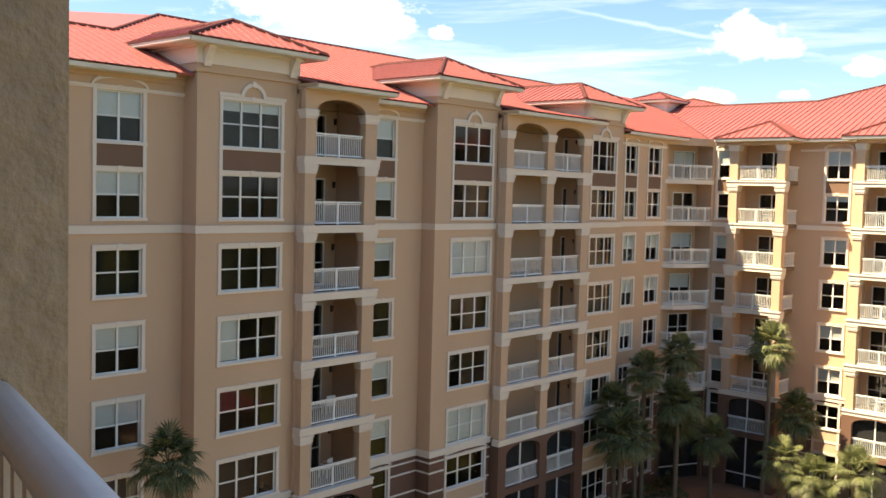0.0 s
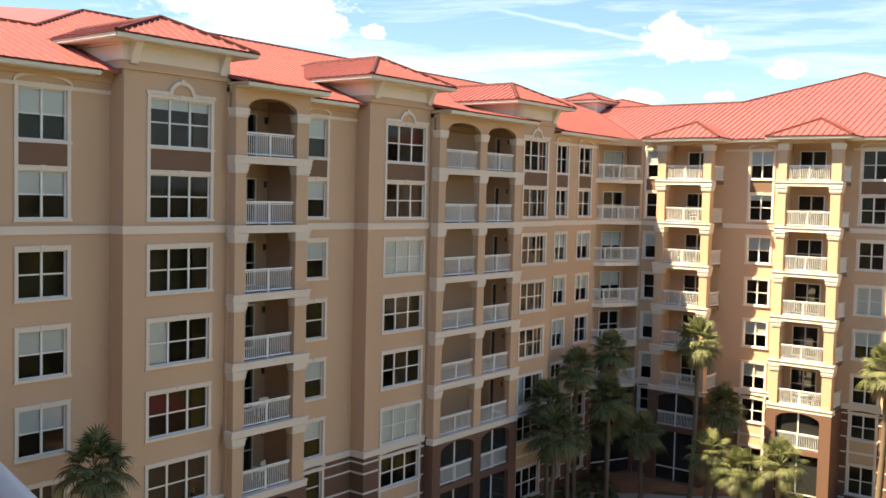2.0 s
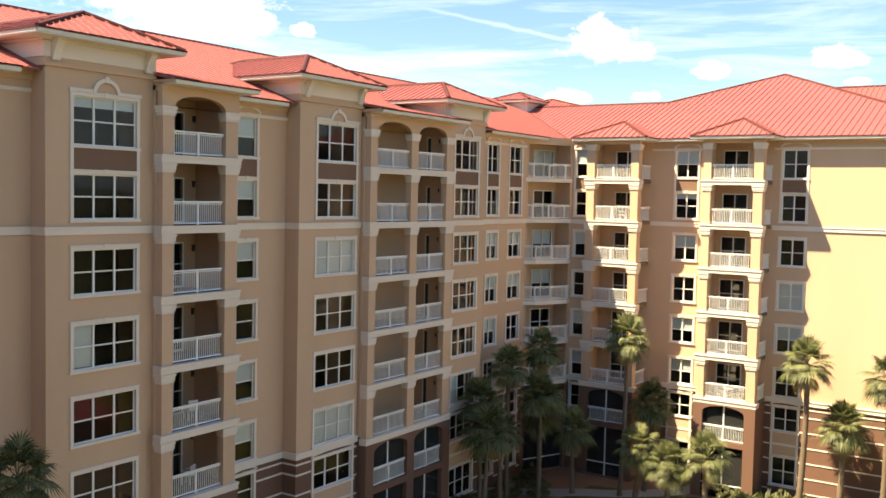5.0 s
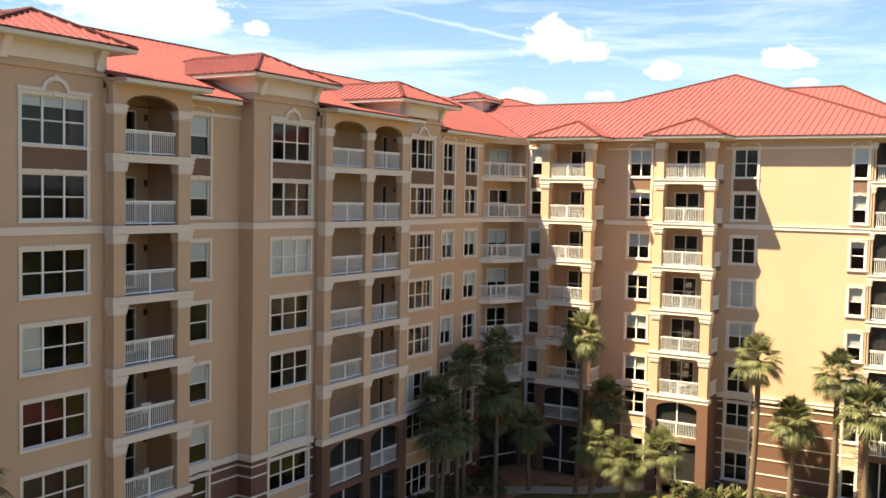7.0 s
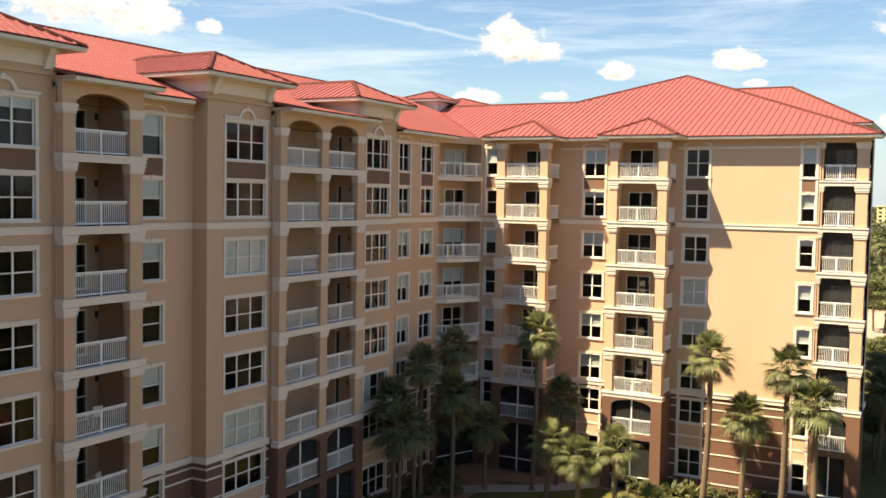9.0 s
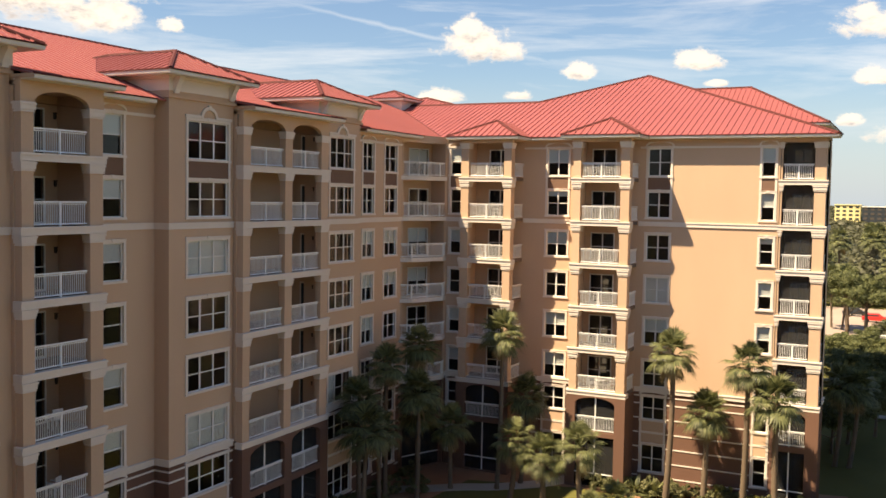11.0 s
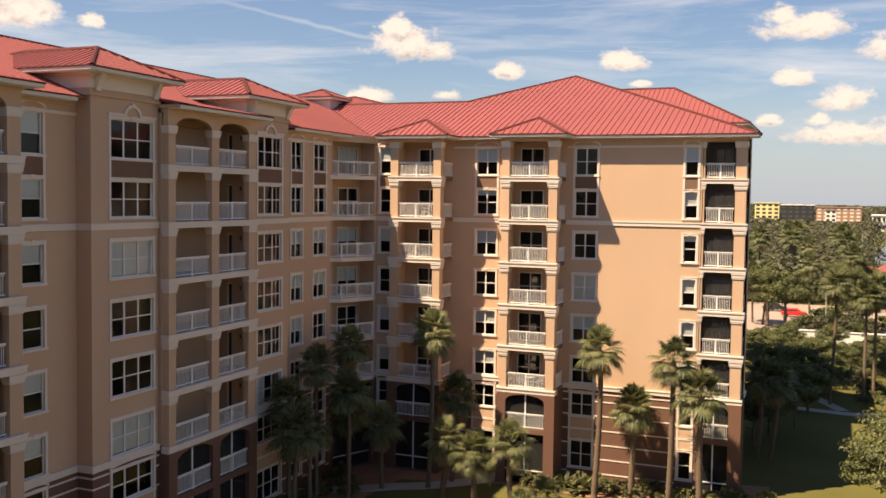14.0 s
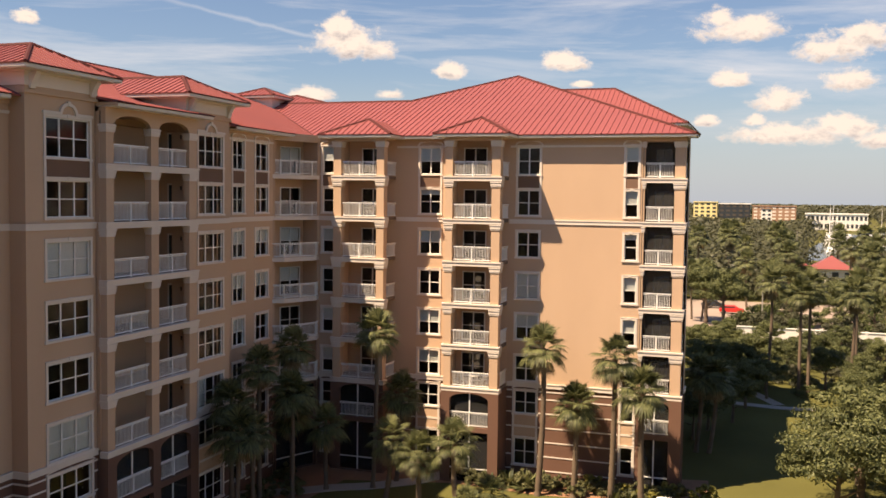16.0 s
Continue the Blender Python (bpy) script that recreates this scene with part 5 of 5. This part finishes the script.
def red_house():
    ob = tagged(new("house"), "small white house with a bright red hipped roof", "house")
    x0, x1, y0, y1, h = 11.6, 20.0, 262, 270, 3.6
    part("wall", boxes((x0, x1, y0, y1, 0, h)), FARWHITE, ob)
    bm = bmesh.new()
    c = [bm.verts.new(p) for p in ((x0 - 1, y0 - 1, h), (x1 + 1, y0 - 1, h), (x1 + 1, y1 + 1, h), (x0 - 1, y1 + 1, h))]
    a, b = bm.verts.new((x0 + 4.0, (y0 + y1) / 2, h + 3.2)), bm.verts.new((x1 - 4.0, (y0 + y1) / 2, h + 3.2))
    for f in ((c[0], c[1], b, a), (c[2], c[3], a, b), (c[3], c[0], a), (c[1], c[2], b), (c[3], c[2], c[1], c[0])):
        bm.faces.new(f)
    part("roof", bm, ROOF, ob, "bright red hipped roof")
    part("porch", boxes((x0 - 6, x0 - 0.02, y0 + 1, y1 - 2, 0, 3.0)), FARWHITE, ob)
    bm = bmesh.new()
    c = [bm.verts.new(p) for p in ((x0 - 6.8, y0 + 0.3, 3.0), (x0 - 0.02, y0 + 0.3, 3.0), (x0 - 0.02, y1 - 1.3, 3.0), (x0 - 6.8, y1 - 1.3, 3.0))]
    t = bm.verts.new((x0 - 2.5, (y0 + y1) / 2 - 0.5, 5.0))
    for i in range(4):
        bm.faces.new((c[i], c[(i + 1) % 4], t))
    part("roof", bm, ROOF, ob)
    for k in range(3):
        part("window", boxes((x0 + 1.2 + 3 * k, x0 + 2.8 + 3 * k, y0 - 0.06, y0 + 0.1, 1.2, 2.8)), FARDARK, ob)


red_house()


def car(x, y, mat, label, turn=0.0):
    ob = tagged(new("car"), label, "car", "parked cars")
    ob.matrix_basis = pose(x, y, 0.03, 0, 0, turn)
    prof = ((-2.2, 0.35), (-2.25, 0.8), (-1.9, 0.95), (-1.5, 1.45), (0.5, 1.5), (1.2, 1.0), (2.1, 0.85), (2.25, 0.5), (2.2, 0.35))
    bm = bmesh.new()
    va = [bm.verts.new((p, -0.85 if q < 1.1 else -0.7, q)) for p, q in prof]
    vb = [bm.verts.new((p, 0.85 if q < 1.1 else 0.7, q)) for p, q in prof]
    bm.faces.new(va)
    bm.faces.new(vb[::-1])
    for i in range(len(prof)):
        j = (i + 1) % len(prof)
        bm.faces.new((va[j], va[i], vb[i], vb[j]))
    part("body", bm, mat, ob)
    part("side_window", boxes((-1.4, 0.5, -0.82, -0.74, 1.0, 1.36)), FARDARK, ob)
    for px in (-1.4, 1.4):
        for py in (-0.8, 0.8):
            bm = bmesh.new()
            bmesh.ops.create_cone(bm, cap_ends=True, segments=14, radius1=0.33, radius2=0.33, depth=0.2, matrix=pose(px, py, 0.33, 90, 0, 0))
            part("wheel", bm, TYRE, ob)


car(-5.8, 182, REDPAINT, "bright red parked car in the sunlit lot", 4)
car(3.0, 172, FARWHITE, "white parked car by the hedge", 8)
car(22.0, 176, FARWHITE, "white parked car in the sunlit lot", -10)
car(-9.5, 190, FARDARK, "dark parked car in the sunlit lot", 6)


def boat(x, y, s, turn, masted):
    ob = tagged(new("boat"), "white motor boat moored in the marina", "boat", "moored boats")
    ob.matrix_basis = pose(x, y, 0.0, 0, 0, turn) @ Matrix.Scale(s, 4)
    bm = bmesh.new()
    prof = ((-5, 1.5), (3, 1.6), (6, 0.0), (3, -1.6), (-5, -1.5))
    va = [bm.verts.new((a * 0.92, b * 0.7, 0)) for a, b in prof]
    vb = [bm.verts.new((a, b, 1.8)) for a, b in prof]
    bm.faces.new(va)
    bm.faces.new(vb[::-1])
    for i in range(5):
        bm.faces.new((va[i], va[(i + 1) % 5], vb[(i + 1) % 5], vb[i]))
    bmesh.ops.recalc_face_normals(bm, faces=bm.faces[:])
    part("hull", bm, WHITE, ob)
    part("cabin", boxes((-3.5, 1.8, -1.1, 1.1, 1.8, 3.2), (-2.5, 0.6, -0.9, 0.9, 3.5, 4.5)), WHITE, ob)
    part("cabin_window", boxes((-3.0, 1.6, -1.16, 1.16, 2.3, 2.9)), FARDARK, ob)
    if masted:
        part("mast", boxes((-0.57, -0.47, -0.05, 0.05, 4.5, 13.0)), WHITE, ob)


for i in range(42):
    y = 395 + 16 * (i // 6) + RF.uniform(-4, 4)
    boat(y * 0.056 + 2.0 + (i % 6) * 7.5 + RF.uniform(-2, 2), y, RF.uniform(1.0, 1.5), RF.choice((80, 95, 100, 265)), i % 3 == 0)


def lamp_post(x, y, h):
    ob = tagged(new("lamp_post"), "tall pale lamp post by the parking", "lamp post", "lamp posts")
    ob.location = (x, y, 0)
    part("pole", boxes((-0.09, 0.09, -0.09, 0.09, 0, h)), CONCRETE, ob)
    part("lamp_head", boxes((-0.5, 0.5, -0.14, 0.14, h, h + 0.16)), DARKMETAL, ob)


lamp_post(-0.5, 160, 9)
lamp_post(8.2, 300, 12)

# ------------------------------------------------------------ the viewer's own balcony
OWN = tagged(new("balcony"), "stucco balcony with a white metal rail at the lens", "balcony")
NEARSTUCCO = surface("rough_near_stucco", (0.42, 0.31, 0.215), 0.95, 17, 0.14, 0.75, 4.0, depth=0.03, spec=0.2)


def own_balcony():
    bm = bmesh.new()
    box(bm, -2.95, -2.1, 0.25, 1.062, 18.0, 23.4)
    bmesh.ops.bevel(bm, geom=bm.edges[:], offset=0.015, segments=2, affect="EDGES")
    part("pier", bm, NEARSTUCCO, OWN, "rough textured tan stucco pier")
    z = EYE - 0.47
    a, b = Vector((-2.1, 0.885, z)), Vector((3.4, -0.55, z))
    d = b - a
    m = wall_frame(a.x, a.y, d.x, d.y, z)
    bm = bmesh.new()
    n = 14
    ra = [bm.verts.new((0, 0.048 * math.cos(6.283 * k / n), 0.042 * math.sin(6.283 * k / n))) for k in range(n)]
    rb = [bm.verts.new((d.length, 0.048 * math.cos(6.283 * k / n), 0.042 * math.sin(6.283 * k / n))) for k in range(n)]
    for k in range(n):
        bm.faces.new((ra[k], ra[(k + 1) % n], rb[(k + 1) % n], rb[k])).smooth = True
    bm.faces.new(ra[::-1])
    bm.faces.new(rb)
    bmesh.ops.recalc_face_normals(bm, faces=bm.faces[:])
    part("top_rail", bm, WHITE, OWN, "round white metal handrail", m)
    part("bottom_rail", boxes((0, d.length, -0.03, 0.03, -0.95, -0.90)), WHITE, OWN, m=m)
    bal = mesh_of(boxes((-0.02, 0.02, -0.02, 0.02, -0.9, -0.03)), "baluster", TRIM)
    for i in range(1, 46):
        part("baluster", bal, None, OWN, m=m @ Matrix.Translation((i * 0.12, 0, 0)))
    bm = bmesh.new()
    edge = ((-2.95, -2.6), (3.5, -2.6), (3.5, -0.5), (-2.1, 0.96), (-2.1, 1.06), (-2.95, 1.06))
    lo = [bm.verts.new((x, y, EYE - 1.75)) for x, y in edge]
    hi = [bm.verts.new((x, y, EYE - 1.55)) for x, y in edge]
    bm.faces.new(lo[::-1])
    bm.faces.new(hi)
    for k in range(len(edge)):
        j = (k + 1) % len(edge)
        bm.faces.new((lo[k], lo[j], hi[j], hi[k]))
    part("floor_slab", bm, CONCRETE, OWN)
    part("ceiling_slab", boxes((-2.95, 3.5, -2.6, 0.2, EYE + 1.2, EYE + 1.4)), STUCCO, OWN)
    # unseen wall, stretched west to keep sky light off the lower court
    part("sky_block_wall", boxes((-33.9, 18, -3.0, -2.62, 0, 26.5)), STUCCO, OWN)
    part("lower_wall", boxes((-2.9, 3.4, -2.6, -0.62, 0, EYE - 1.77)), STUCCO, OWN)


own_balcony()

# ------------------------------------------------------------ sunny court below, seen mirrored in the window glass
DECK = surface("court_paving", (0.13, 0.10, 0.075), 0.9, 8, 0.15, 0.1, 0.3)
sheet("pavement_4", [(-17, 14), (14, 14), (14, 52), (-17, 52)], 0.035, DECK, "tan paved pool court", "paving")


def cabana():
    ob = tagged(new("cabana"), "small tan cabana with a red hipped roof", "cabana")
    x0, x1, y0, y1, h = -3, 7, 40, 48, 2.9
    part("wall", boxes((x0, x1, y0, y1, 0, h)), STUCCO, ob)
    bm = bmesh.new()
    c = [bm.verts.new(p) for p in ((x0 - 1, y0 - 1, h), (x1 + 1, y0 - 1, h), (x1 + 1, y1 + 1, h), (x0 - 1, y1 + 1, h))]
    a, b = bm.verts.new((x0 + 4, (y0 + y1) / 2, h + 1.9)), bm.verts.new((x1 - 4, (y0 + y1) / 2, h + 1.9))
    for f in ((c[0], c[1], b, a), (c[2], c[3], a, b), (c[3], c[0], a), (c[1], c[2], b), (c[3], c[2], c[1], c[0])):
        bm.faces.new(f)
    part("roof", bm, ROOF, ob, "red metal hipped roof")


cabana()


# white chair and table on one sunny balcony
def plastic_chair(x, y, z, turn):
    ob = tagged(new("chair"), "white plastic chair on the sunny balcony", "chair", "balcony chairs")
    ob.matrix_basis = pose(x, y, z, 0, 0, turn)
    part("seat", boxes((-0.25, 0.25, -0.25, 0.25, 0.42, 0.46)), WHITE, ob)
    part("backrest", boxes((-0.25, 0.25, 0.22, 0.26, 0.48, 0.92)), WHITE, ob)
    leg = mesh_of(boxes((-0.02, 0.02, -0.02, 0.02, 0, 0.42)), "leg", WHITE)
    for u in (-0.21, 0.21):
        for v in (-0.21, 0.21):
            part("leg", leg, None, ob, m=Matrix.Translation((u, v, 0)))
        part("armrest", boxes((u - 0.03, u + 0.03, -0.24, 0.22, 0.64, 0.68)), WHITE, ob)


def round_table(x, y, z):
    ob = tagged(new("table"), "small round white balcony table", "table")
    ob.location = (x, y, z)
    bm = bmesh.new()
    bmesh.ops.create_cone(bm, cap_ends=True, segments=20, radius1=0.42, radius2=0.42, depth=0.035, matrix=Matrix.Translation((0, 0, 0.72)))
    part("tabletop", bm, WHITE, ob)
    leg = mesh_of(boxes((-0.02, 0.02, -0.02, 0.02, 0, 0.70)), "leg", WHITE)
    for k in range(4):
        part("leg", leg, None, ob, m=Matrix.Translation((0.25 * math.cos(k * 1.57 + 0.8), 0.25 * math.sin(k * 1.57 + 0.8), 0)))


plastic_chair(-20.6, 66.1, SLAB[3], 120)
plastic_chair(-19.2, 66.3, SLAB[3], -60)
round_table(-19.9, 66.0, SLAB[3])
plastic_chair(-29.4, 66.2, SLAB[6], 100)
plastic_chair(-28.4, 66.3, SLAB[7], -80)
plastic_chair(-34.0, 29.9, SLAB[3], -70)
plastic_chair(-34.0, 30.0, SLAB[4], -100)
